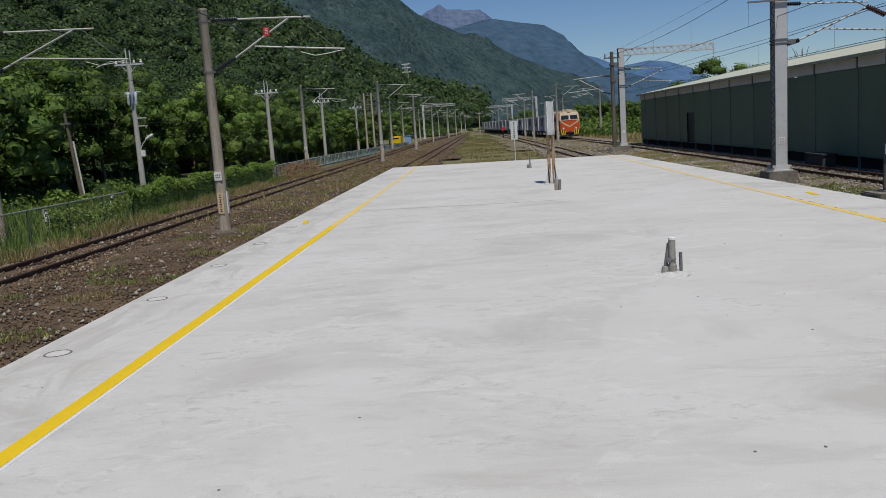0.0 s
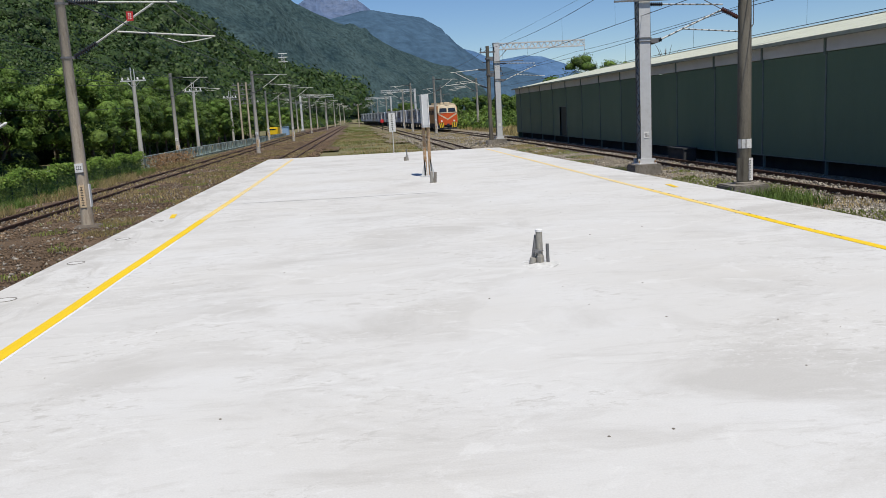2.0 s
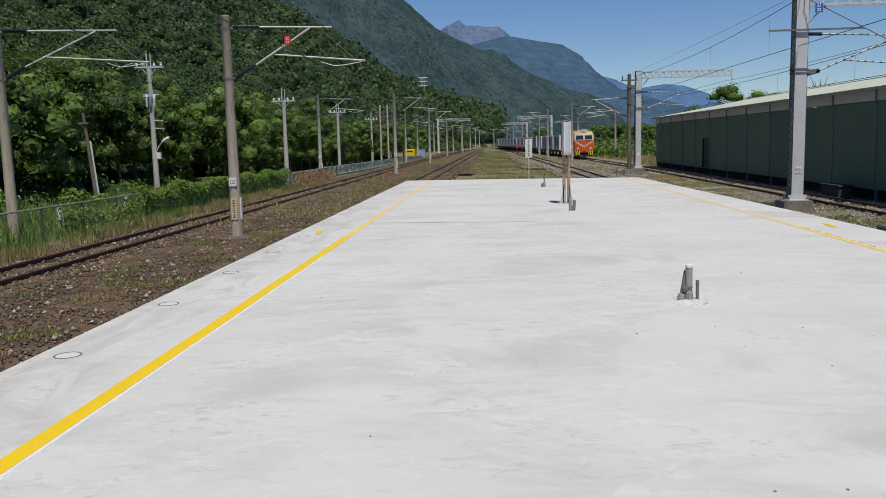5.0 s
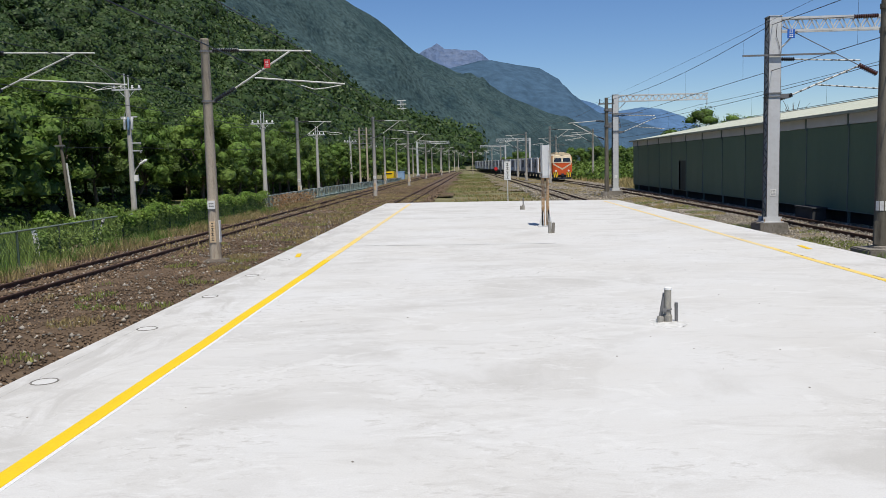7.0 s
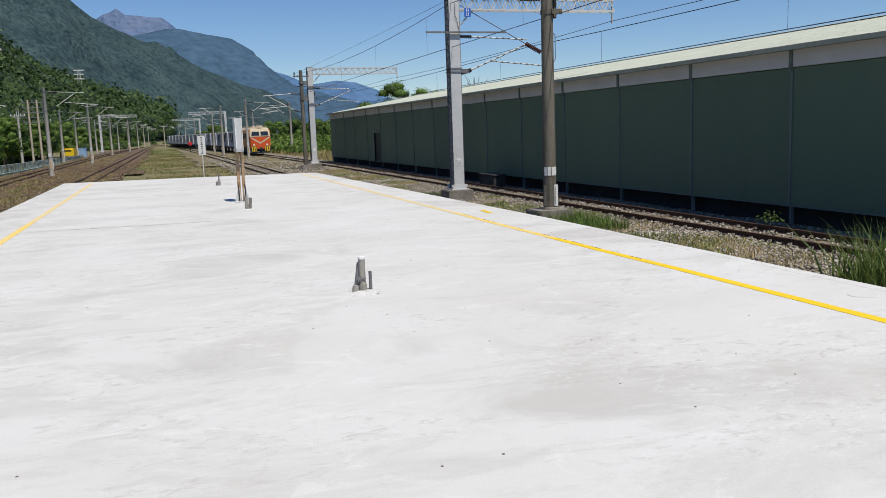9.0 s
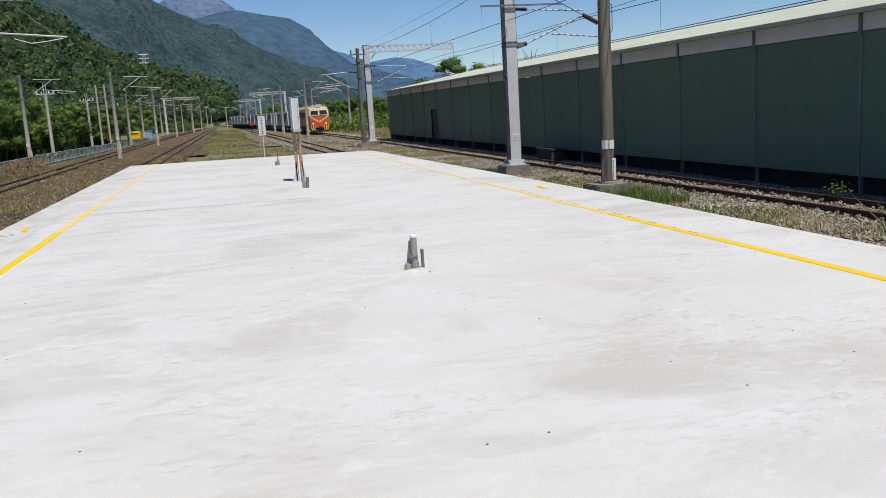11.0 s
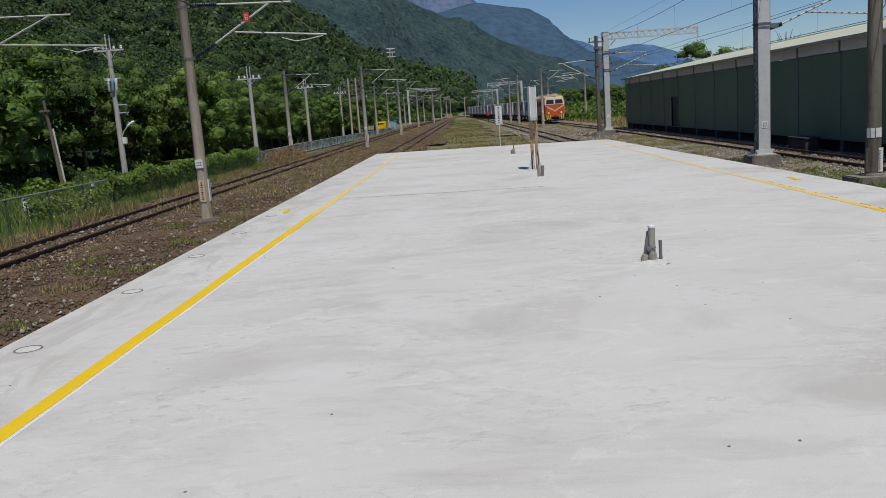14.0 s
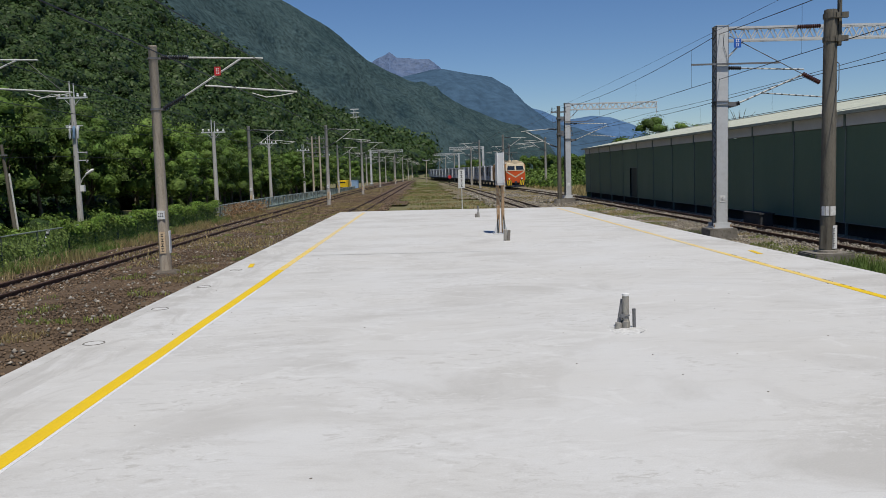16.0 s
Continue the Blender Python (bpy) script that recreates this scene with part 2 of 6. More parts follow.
M_TUBE = surface("pale_steel_tube", (0.62, 0.62, 0.58), (0.5, 0.49, 0.44), scale=3, fine=50, rough=0.5, metal=0.0, bump=0.03)
M_RUST = surface("rusty_channel_steel", (0.40, 0.27, 0.15), (0.30, 0.18, 0.09), (0.54, 0.49, 0.40), scale=5, fine=60, rough=0.8, metal=0.1)
M_INSUL_B = plain("brown_porcelain", (0.06, 0.022, 0.015), 0.25)
M_INSUL_K = plain("black_insulator", (0.012, 0.012, 0.014), 0.35)
M_INSUL_W = plain("white_porcelain", (0.75, 0.75, 0.73), 0.25)
M_WIRE = plain("dark_copper_wire", (0.03, 0.032, 0.036), 0.5, 0.4)
M_WHITE = surface("white_enamel", (0.76, 0.76, 0.74), (0.68, 0.68, 0.65), (0.5, 0.47, 0.42), scale=3, fine=40, rough=0.45, bump=0.03, grainy=0.3)
M_BLACK = plain("black_paint", (0.02, 0.02, 0.022), 0.6)
M_RED = surface("red_enamel", (0.55, 0.03, 0.03), (0.42, 0.03, 0.03), scale=6, fine=50, rough=0.5, bump=0.02)
M_BLUE = surface("blue_enamel", (0.02, 0.14, 0.52), (0.02, 0.10, 0.42), scale=6, fine=50, rough=0.5, bump=0.02)
M_CREAM = surface("faded_orange_plate", (0.60, 0.42, 0.24), (0.66, 0.52, 0.34), scale=6, fine=40, rough=0.6, bump=0.02)
M_PIPE = surface("grey_plastic_pipe", (0.30, 0.285, 0.25), (0.21, 0.20, 0.18), (0.40, 0.37, 0.29), scale=9, fine=80, rough=0.6, stretch=(1, 1, 0.3), bump=0.05)
M_MORTAR = surface("rough_pale_mortar", (0.60, 0.60, 0.58), (0.48, 0.48, 0.46), (0.34, 0.33, 0.31), scale=9, fine=60, rough=0.9, bump=0.5)
M_PIER = surface("stained_foundation_concrete", (0.24, 0.22, 0.19), (0.16, 0.145, 0.12), (0.09, 0.08, 0.06), scale=2.2, fine=40, rough=0.9, bump=0.3)
M_WALL = surface("dark_green_metal_sheet", (0.119, 0.183, 0.127), (0.111, 0.174, 0.121), (0.107, 0.166, 0.116), scale=0.35, fine=25, rough=0.55, bump=0.02, stretch=(1, 1, 0.3), per_object=0.06, grainy=0.15)
M_STRIP = surface("grey_green_flashing", (0.17, 0.21, 0.20), (0.13, 0.165, 0.155), scale=1.5, fine=30, rough=0.55, bump=0.02, grainy=0.3)
M_FASCIA = surface("lilac_white_fascia", (0.62, 0.62, 0.62), (0.56, 0.56, 0.565), scale=0.8, fine=25, rough=0.6, bump=0.03, grainy=0.15)
M_ROOF = surface("pale_green_roof_sheet", (0.385, 0.41, 0.34), (0.35, 0.37, 0.305), (0.28, 0.29, 0.235), scale=0.5, fine=18, rough=0.6, bump=0.05, grainy=0.4)
M_DOOR = surface("dark_green_door_sheet", (0.040, 0.056, 0.050), (0.032, 0.045, 0.041), scale=1.0, fine=25, rough=0.6, bump=0.02, grainy=0.3)
# Near-black: the shade below the warehouse panels is put into this colour.
M_PLINTH = surface("shade_dark_base", (0.05, 0.052, 0.055), (0.035, 0.037, 0.04), scale=1.2, fine=20, rough=0.9)
M_LEAF = foliage("tree_leaves", (0.064, 0.120, 0.020), (0.110, 0.172, 0.031), fine=2.6, grainy=2.2, bump=0.8)
M_LEAF_B = foliage("bright_tree_leaves", (0.084, 0.150, 0.025), (0.134, 0.196, 0.039), fine=2.6, grainy=2.2, bump=0.8)
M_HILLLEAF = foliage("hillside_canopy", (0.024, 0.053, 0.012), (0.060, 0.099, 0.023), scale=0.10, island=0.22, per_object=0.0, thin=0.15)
# Darker copy of the canopy colour: shade inside the foliage put into it.
M_SHADEMASS = foliage("shade_dark_foliage_mass", (0.014, 0.034, 0.008), (0.036, 0.066, 0.016), scale=0.10, island=0.2, per_object=0.0, thin=0.1, fine=1.3, grainy=3.2, bump=1.0, dist=0.8)
M_VINE = foliage("vine_leaves", (0.085, 0.16, 0.022), (0.14, 0.20, 0.035), scale=1.2)
M_GRASS = foliage("green_grass", (0.095, 0.165, 0.035), (0.16, 0.215, 0.055), scale=0.6, island=0.35)
M_LOWGRASS = foliage("sunlit_low_grass", (0.145, 0.20, 0.042), (0.23, 0.25, 0.07), scale=0.6, island=0.35)
M_DRY = foliage("dry_grass", (0.28, 0.24, 0.10), (0.38, 0.29, 0.14), scale=0.7, island=0.35)
M_BARK = surface("bark", (0.14, 0.115, 0.085), (0.09, 0.075, 0.055), scale=3, fine=30, rough=0.9, stretch=(2, 2, 0.4), bump=0.4)
# Hill floor painted very dark green for the shade under the canopy.
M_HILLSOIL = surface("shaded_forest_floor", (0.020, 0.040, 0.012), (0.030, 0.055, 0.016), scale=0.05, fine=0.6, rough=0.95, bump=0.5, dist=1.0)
# Ridges go bluer and paler with distance: haze put into the base colours.
M_RIDGE_2 = surface("hazed_distant_forest", (0.036, 0.063, 0.069), (0.060, 0.094, 0.097), (0.020, 0.039, 0.050), scale=0.010, fine=0.16, rough=1.0, bump=1.0, dist=6.0, spec=0.0, grainy=2.4)
M_RIDGE_3 = surface("far_haze_blue_mountain", (0.044, 0.082, 0.128), (0.055, 0.099, 0.150), scale=0.004, fine=0.03, rough=1.0, bump=0.8, dist=16.0, spec=0.0, grainy=1.2)
M_RIDGE_4 = surface("farthest_haze_pale_mountain", (0.065, 0.125, 0.225), (0.078, 0.145, 0.25), scale=0.003, fine=0.02, rough=1.0, bump=0.6, dist=20.0, spec=0.0)
M_RIDGE_5 = surface("far_hazed_rocky_peak", (0.098, 0.142, 0.235), (0.128, 0.168, 0.255), (0.076, 0.118, 0.212), scale=0.008, fine=0.03, rough=1.0, bump=1.0, dist=25.0, spec=0.0)
M_ORANGE = surface("orange_train_paint", (0.62, 0.10, 0.02), (0.52, 0.08, 0.02), scale=0.8, fine=20, rough=0.45, bump=0.02)
M_LOCO_SIDE = surface("faded_brown_orange_panel", (0.56, 0.30, 0.13), (0.46, 0.24, 0.11), scale=0.8, fine=20, rough=0.5, bump=0.03)
M_LOCO_CREAM = surface("cream_train_paint", (0.62, 0.52, 0.36), (0.52, 0.43, 0.3), scale=1.5, fine=20, rough=0.5, bump=0.02)
M_WAGON_K = surface("black_wagon_side", (0.035, 0.040, 0.058), (0.05, 0.055, 0.07), scale=0.8, fine=15, rough=0.7)
M_WAGON_W = surface("white_wagon_end", (0.74, 0.76, 0.78), (0.66, 0.67, 0.68), (0.5, 0.47, 0.44), scale=0.8, fine=15, rough=0.6)
M_GLASS = glass_dark("dark_window_glass")
M_FOOT = surface("dirty_footing_concrete", (0.12, 0.10, 0.08), (0.085, 0.07, 0.055), (0.16, 0.14, 0.11), scale=3, fine=40, rough=0.95, bump=0.4)
M_UPOLE = surface("grey_concrete_pole", (0.46, 0.45, 0.42), (0.38, 0.37, 0.34), (0.27, 0.25, 0.22), scale=1.1, fine=35, rough=0.88, stretch=(2.5, 2.5, 0.35), bump=0.15)
M_BRIAR = foliage("dead_brown_bramble", (0.16, 0.095, 0.045), (0.24, 0.15, 0.075), scale=1.5, island=0.4)
M_TEAL = surface("teal_fence_slat", (0.20, 0.27, 0.26), (0.27, 0.32, 0.31), (0.36, 0.38, 0.36), scale=1.2, fine=20, rough=0.7, per_object=0.3)
M_RAILBAR = surface("pale_green_fence_rail", (0.20, 0.24, 0.19), (0.15, 0.18, 0.15), scale=3, fine=30, rough=0.6)
M_FENCE = surface("green_fence_post", (0.05, 0.09, 0.06), (0.07, 0.085, 0.06), scale=3, fine=30, rough=0.7)


# ---- mesh tools ----
class Build:
    """Collects the faces of one mesh."""

    def __init__(self):
        self.v, self.f = [], []

    def box(self, x0, y0, z0, x1, y1, z1, m=None):
        k = len(self.v)
        pts = [(x, y, z) for z in (z0, z1) for y in (y0, y1) for x in (x0, x1)]
        self.v += [tuple(m @ Vector(p)) for p in pts] if m else pts
        self.f += [tuple(k + i for i in q) for q in ((0, 2, 3, 1), (4, 5, 7, 6), (0, 1, 5, 4), (2, 6, 7, 3), (0, 4, 6, 2), (1, 3, 7, 5))]
        return self

    def tube(self, p, q, r, r2=None, n=8, caps=True):
        p, q = Vector(p), Vector(q)
        r2 = r if r2 is None else r2
        d = (q - p).normalized()
        a = d.orthogonal().normalized()
        b = d.cross(a)
        k = len(self.v)
        for c, rr in ((p, r), (q, r2)):
            self.v += [tuple(c + rr * (math.cos(2 * math.pi * i / n) * a + math.sin(2 * math.pi * i / n) * b)) for i in range(n)]
        self.f += [(k + i, k + (i + 1) % n, k + n + (i + 1) % n, k + n + i) for i in range(n)]
        if caps:
            self.f += [tuple(k + n - 1 - i for i in range(n)), tuple(k + n + i for i in range(n))]
        return self

    def path(self, pts, r, n=6):
        for i in range(len(pts) - 1):
            self.tube(pts[i], pts[i + 1], r[i] if isinstance(r, (list, tuple)) else r, r[i + 1] if isinstance(r, (list, tuple)) else r, n)
        return self

    def lathe(self, p, axis, prof, n=12):
        """prof: (distance along axis, radius) pairs."""
        p, d = Vector(p), Vector(axis).normalized()
        a = d.orthogonal().normalized()
        b = d.cross(a)
        k = len(self.v)
        for h, r in prof:
            self.v += [tuple(p + h * d + r * (math.cos(2 * math.pi * i / n) * a + math.sin(2 * math.pi * i / n) * b)) for i in range(n)]
        for j in range(len(prof) - 1):
            self.f += [(k + j * n + i, k + j * n + (i + 1) % n, k + (j + 1) * n + (i + 1) % n, k + (j + 1) * n + i) for i in range(n)]
        self.f += [tuple(k + n - 1 - i for i in range(n)), tuple(k + (len(prof) - 1) * n + i for i in range(n))]
        return self

    def extrude(self, prof, axis, h0, h1):
        """A closed outline in the plane across axis ('x', 'y' or 'z'), drawn out from h0 to h1."""
        k, n = len(self.v), len(prof)
        put = {"x": lambda a, b, h: (h, a, b), "y": lambda a, b, h: (a, h, b), "z": lambda a, b, h: (a, b, h)}[axis]
        self.v += [put(a, b, h0) for a, b in prof] + [put(a, b, h1) for a, b in prof]
        self.f += [(k + i, k + (i + 1) % n, k + n + (i + 1) % n, k + n + i) for i in range(n)]
        self.f += [tuple(k + n - 1 - i for i in range(n)), tuple(k + n + i for i in range(n))]
        return self

    def sweep(self, prof, line):
        """An outline of (across, up) drawn along a line of points in plan."""
        k, n = len(self.v), len(prof)
        for i, p in enumerate(line):
            p0, p1 = Vector(line[max(i - 1, 0)]), Vector(line[min(i + 1, len(line) - 1)])
            d = (p1 - p0).normalized()
            s = Vector((d.y, -d.x, 0)).normalized()
            self.v += [tuple(Vector(p) + a * s + Vector((0, 0, b))) for a, b in prof]
        for j in range(len(line) - 1):
            self.f += [(k + j * n + i, k + j * n + (i + 1) % n, k + (j + 1) * n + (i + 1) % n, k + (j + 1) * n + i) for i in range(n)]
        self.f += [tuple(k + n - 1 - i for i in range(n)), tuple(k + (len(line) - 1) * n + i for i in range(n))]
        return self

    def mesh(self, name, mat=None, smooth=False, bevel=0.0):
        me = bpy.data.meshes.new(name)
        me.from_pydata(self.v, [], self.f)
        bm = bmesh.new()
        bm.from_mesh(me)
        bmesh.ops.recalc_face_normals(bm, faces=bm.faces)
        if bevel:
            bmesh.ops.bevel(bm, geom=bm.edges[:], offset=bevel, segments=2, affect="EDGES", clamp_overlap=True)
        bm.to_mesh(me)
        bm.free()
        if mat:
            me.materials.append(mat)
        if smooth:
            me.shade_smooth()
            me.set_sharp_from_angle(angle=radians(40))
        return me


def part(name, b, mat, parent, label="", smooth=False, bevel=0.0):
    ob = new(name, b.mesh(name, mat, smooth, bevel))
    ob.parent = parent
    return tagged(ob, label)


def thing(name, label, category, at=(0, 0, 0), rz=0.0, group="", kind=""):
    ob = new(name)
    ob.empty_display_size = 0.2
    ob.matrix_world = pose(*at, 0, 0, rz)
    return tagged(ob, label, category, group, kind)


def solid(name, b, mat, label, category="", group="", kind="", smooth=False, bevel=0.0):
    return tagged(new(name, b.mesh(name, mat, smooth, bevel)), label, category, group, kind)


def raw(name, verts, faces, mat, smooth=False):
    """A mesh of very many small faces, straight from arrays."""
    me = bpy.data.meshes.new(name)
    nv, nf, k = len(verts), len(faces), faces.shape[1]
    me.vertices.add(nv)
    me.vertices.foreach_set("co", np.asarray(verts, dtype=np.float32).ravel())
    me.loops.add(nf * k)
    me.loops.foreach_set("vertex_index", np.asarray(faces, dtype=np.int32).ravel())
    me.polygons.add(nf)
    me.polygons.foreach_set("loop_start", np.arange(0, nf * k, k, dtype=np.int32))
    me.update(calc_edges=True)
    me.validate()
    me.materials.append(mat)
    if smooth:
        me.shade_smooth()
    return me


def leaf_quads(centres, normals, size, rng, squeeze=0.6, wild=0.45):
    """Pointed leaf-like quads at the centres, facing roughly along the normals."""
    c, d = np.asarray(centres), np.asarray(normals) + rng.normal(0, wild, (len(centres), 3))
    d /= np.linalg.norm(d, axis=1, keepdims=True) + 1e-9
    a = np.cross(d, rng.normal(0, 1, (len(c), 3)))
    a /= np.linalg.norm(a, axis=1, keepdims=True) + 1e-9
    b = np.cross(d, a)
    s = np.asarray(size).reshape(-1, 1) * np.ones((len(c), 1))
    fold = d * s * 0.15
    v = np.stack([c - a * s, c - b * s * squeeze + fold, c + a * s, c + b * s * squeeze + fold], 1).reshape(-1, 3)
    return v, np.arange(len(v)).reshape(-1, 4)


def stones(n, x0, x1, y0, y1, z, size, rng):
    """Angular pieces strewn over a rectangle of ground."""
    c = np.stack([rng.uniform(x0, x1, n), rng.uniform(y0, y1, n), np.full(n, z)], 1)
    s = rng.uniform(0.6, 1.4, (n, 1, 1)) * size * rng.uniform(0.55, 1.2, (n, 6, 1))
    o = np.array([(1, 0, 0), (0, 1, 0), (-1, 0, 0), (0, -1, 0), (0, 0, 0.75), (0, 0, -0.5)])
    t = rng.uniform(0, 2 * np.pi, n)
    rot = np.zeros((n, 3, 3))
    rot[:, 0, 0], rot[:, 0, 1], rot[:, 1, 0], rot[:, 1, 1], rot[:, 2, 2] = np.cos(t), -np.sin(t), np.sin(t), np.cos(t), 1
    v = c[:, None] + np.einsum("nij,nkj->nki", rot, o[None] * s + rng.normal(0, 0.12, (n, 6, 3)) * size)
    f = np.array([(0, 1, 4), (1, 2, 4), (2, 3, 4), (3, 0, 4), (1, 0, 5), (2, 1, 5), (3, 2, 5), (0, 3, 5)])
    return v.reshape(-1, 3), (f[None] + 6 * np.arange(n)[:, None, None]).reshape(-1, 3)


def blades(pos, height, width, rng, lean=0.35):
    """Grass blades, each bent once, rooted at pos."""
    n = len(pos)
    pos, h = np.asarray(pos), np.asarray(height).reshape(-1, 1)
    t = rng.uniform(0, 2 * np.pi, n)
    side = np.stack([np.cos(t), np.sin(t), np.zeros(n)], 1) * width
    t2 = rng.uniform(0, 2 * np.pi, n)
    out = np.stack([np.cos(t2), np.sin(t2), np.zeros(n)], 1) * h * lean * rng.uniform(0.2, 1.6, (n, 1))
    up = np.array([0, 0, 1.0])
    v = np.stack([pos - side, pos + side, pos + 0.4 * out + up * h * 0.6 + side * 0.7, pos + 0.4 * out + up * h * 0.6 - side * 0.7, pos + 1.2 * out + up * h], 1).reshape(-1, 3)
    k = 5 * np.arange(n)[:, None]
    f = np.concatenate([np.array([[0, 1, 2]]) + k, np.array([[0, 2, 3]]) + k, np.array([[3, 2, 4]]) + k])
    return v, f


def stuff(name, vf, mat, label, category, smooth=False):
    return tagged(new(name, raw(name, *vf, mat, smooth)), label, category, kind="stuff")


# ---- ground and tracks ----
GROUND_Z, BED_Z, RAIL_Z = -1.28, -1.15, -1.0


def rough_sheet(name, xs, ys, z, amp, freq, mat, seed, ragged=0.0):
    """A sheet of ground; ragged: metres by which its long sides wander."""
    v, f = [], []
    for j, y in enumerate(ys):
        wander = [ragged * (1.3 * noise.noise(Vector((y * 0.09, seed + q, 0))) + 0.7 * noise.noise(Vector((y * 0.5, seed + q, 3)))) for q in (0, 20)]
        for i, x in enumerate(xs):
            u = i / (len(xs) - 1)
            x += wander[0] * (1 - u) ** 3 + wander[1] * u ** 3
            k = 1.0 if abs(x) < 60 and y < 200 else 0.0
            v.append((x, y, z + k * amp * noise.fractal(Vector((x * freq + seed, y * freq, seed)), 0.8, 2.0, 4)))
    w = len(xs)
    f = [(j * w + i, j * w + i + 1, (j + 1) * w + i + 1, (j + 1) * w + i) for j in range(len(ys) - 1) for i in range(w - 1)]
    return raw(name, np.array(v), np.array(f), mat, True)


xs = [-4800, -1500, -500, -200, -100] + list(range(-60, 61, 2)) + [100, 200, 500, 1500, 4800]
ys = [-4800, -1500, -400, -100, -40] + list(range(-20, 121, 2)) + [140, 170, 200, 260, 400, 700, 1200, 2500, 4800]
tagged(new("ground", rough_sheet("ground", xs, ys, GROUND_Z, 0.08, 0.25, M_GROUND, 3.1)), "grassy brown earth around the railway", kind="structure")


def track_a(y):
    return -5.3 + 0.0068 * y


def track_b(y):
    return -10.85 + 0.004 * y + (0.0016 * max(y - 110, 0) ** 1.5)


def track_c(y):
    return 7.85 - 0.012 * max(y, 0) - 0.00003 * max(y - 60, 0) ** 2


def track_d(y):
    k = min(max(y - 90, 0), 175)
    return 13.2 - 0.02 * max(min(y, 265) - 70, 0) - 0.00018 * k * k - 0.083 * max(y - 265, 0)


def bed(name, x0, x1, y0, y1, mat, seed, label):
    bx = [x0 + (x1 - x0) * i / 30 for i in range(31)]
    by = [y0 + (y1 - y0) * i / 150 for i in range(151)]
    return tagged(new(name, rough_sheet(name, bx, by, BED_Z, 0.05, 0.9, mat, seed, 1.0 if y0 > 0 else 0.0)), label, kind="structure")


bed("ballast_left", -12.9, -3.2, -15, 70, M_BED_L, 1.3, "dark rusty brown ballast with sparse weeds")
bed("ballast_left_far", -12.9, -2.4, 70, 260, M_BED_L, 6.3, "dark rusty brown ballast with sparse weeds")
bed("ballast_right", 5.5, 15.3, -15, 80, M_BED_R, 4.3, "grey ballast overgrown with grass")
bed("ballast_right_far", 3.0, 15.3, 80, 200, M_BED_R, 8.3, "grey ballast overgrown with grass")

RAIL = [(-0.06, -0.15), (0.06, -0.15), (0.06, -0.135), (0.012, -0.12), (0.012, -0.045), (0.034, -0.035), (0.034, -0.004), (0.026, 0.0),
        (-0.026, 0.0), (-0.034, -0.004), (-0.034, -0.035), (-0.012, -0.045), (-0.012, -0.12), (-0.06, -0.135)]
_rng = np.random.default_rng(5)
sleeper_mesh = Build().extrude([(-0.13, -0.16), (0.13, -0.16), (0.11, 0.0), (-0.11, 0.0)], "x", -1.0, 1.0).mesh("sleeper", M_SLEEPER, bevel=0.01)


def track(name, fx, y0, y1, s0, s1, label):
    t = thing(name, label, kind="structure", category="")
    for side in (-0.5675, 0.5675):
        line = [(fx(y), y, RAIL_Z) for y in np.arange(y0, y1, 4.0)]
        dx = [(fx(p[1] + 1) - fx(p[1] - 1)) / 2 for p in line]
        line = [(p[0] + side, p[1] - side * d, p[2]) for p, d in zip(line, dx)]
        part("rail", Build().sweep(RAIL, line), M_RAIL, t, smooth=True)
    for y in np.arange(s0, s1, 0.62):
        ob = new("sleeper", sleeper_mesh)
        ob.parent = t
        a = math.atan((fx(y + 1) - fx(y - 1)) / 2)
        ob.matrix_local = pose(fx(y), y + random.uniform(-0.02, 0.02), RAIL_Z - 0.152, 0, 0, -math.degrees(a))
    return t


TRACKS = []
TRACKS.append(track("track_a", track_a, -15, 420, 30, 100, "rusty railway track beside the platform"))
TRACKS.append(track("track_b", track_b, -15, 300, 14, 90, "rusty railway track along the fence"))
TRACKS.append(track("track_c", track_c, -15, 330, 30, 100, "rusty railway track leading to the platform"))
TRACKS.append(track("track_d", track_d, -15, 330, 4, 90, "rusty railway track along the warehouse"))
for fx, t, y0, y1 in ((track_d, TRACKS[3], 6, 55), (track_b, TRACKS[1], 14, 50)):
    clips = Build()
    for y in np.arange(y0, y1, 0.62):
        for s in (-0.65, -0.485, 0.485, 0.65):
            x = fx(y) + s
            clips.path([(x - 0.03, y - 0.05, RAIL_Z - 0.13), (x + 0.02, y - 0.03, RAIL_Z - 0.085), (x + 0.02, y + 0.03, RAIL_Z - 0.085), (x - 0.03, y + 0.05, RAIL_Z - 0.13)], 0.014, 4)
    tagged(part("rail_clips", clips, M_CLIP, t, "pale rail fastenings"), kind="stuff")


# ---- platform ----
def platform_edge_right(y):
    return 6.30 if y < 13 else 6.30 - 0.44 * (y - 13) / 20.5


LEFT_EDGE, FAR_L, FAR_R = -3.70, 35.1, 33.5
outline = [(LEFT_EDGE, -14), (6.30, -14), (6.30, 13), (6.18, 20), (5.95, 29), (5.86, FAR_R), (1.0, 34.6), (LEFT_EDGE, FAR_L)]
bm = bmesh.new()
low = [bm.verts.new((x, y, -0.16)) for x, y in outline]
top = [bm.verts.new((x, y, 0.0)) for x, y in outline]
bm.faces.new(top)
bm.faces.new(low[::-1])
for i in range(len(outline)):
    j = (i + 1) % len(outline)
    bm.faces.new((low[i], low[j], top[j], top[i]))
bmesh.ops.recalc_face_normals(bm, faces=bm.faces)
bmesh.ops.bevel(bm, geom=[e for e in bm.edges if e.verts[0].co.z == 0 and e.verts[1].co.z == 0], offset=0.02, segments=2, affect="EDGES")
me = bpy.data.meshes.new("platform")
bm.to_mesh(me)
bm.free()
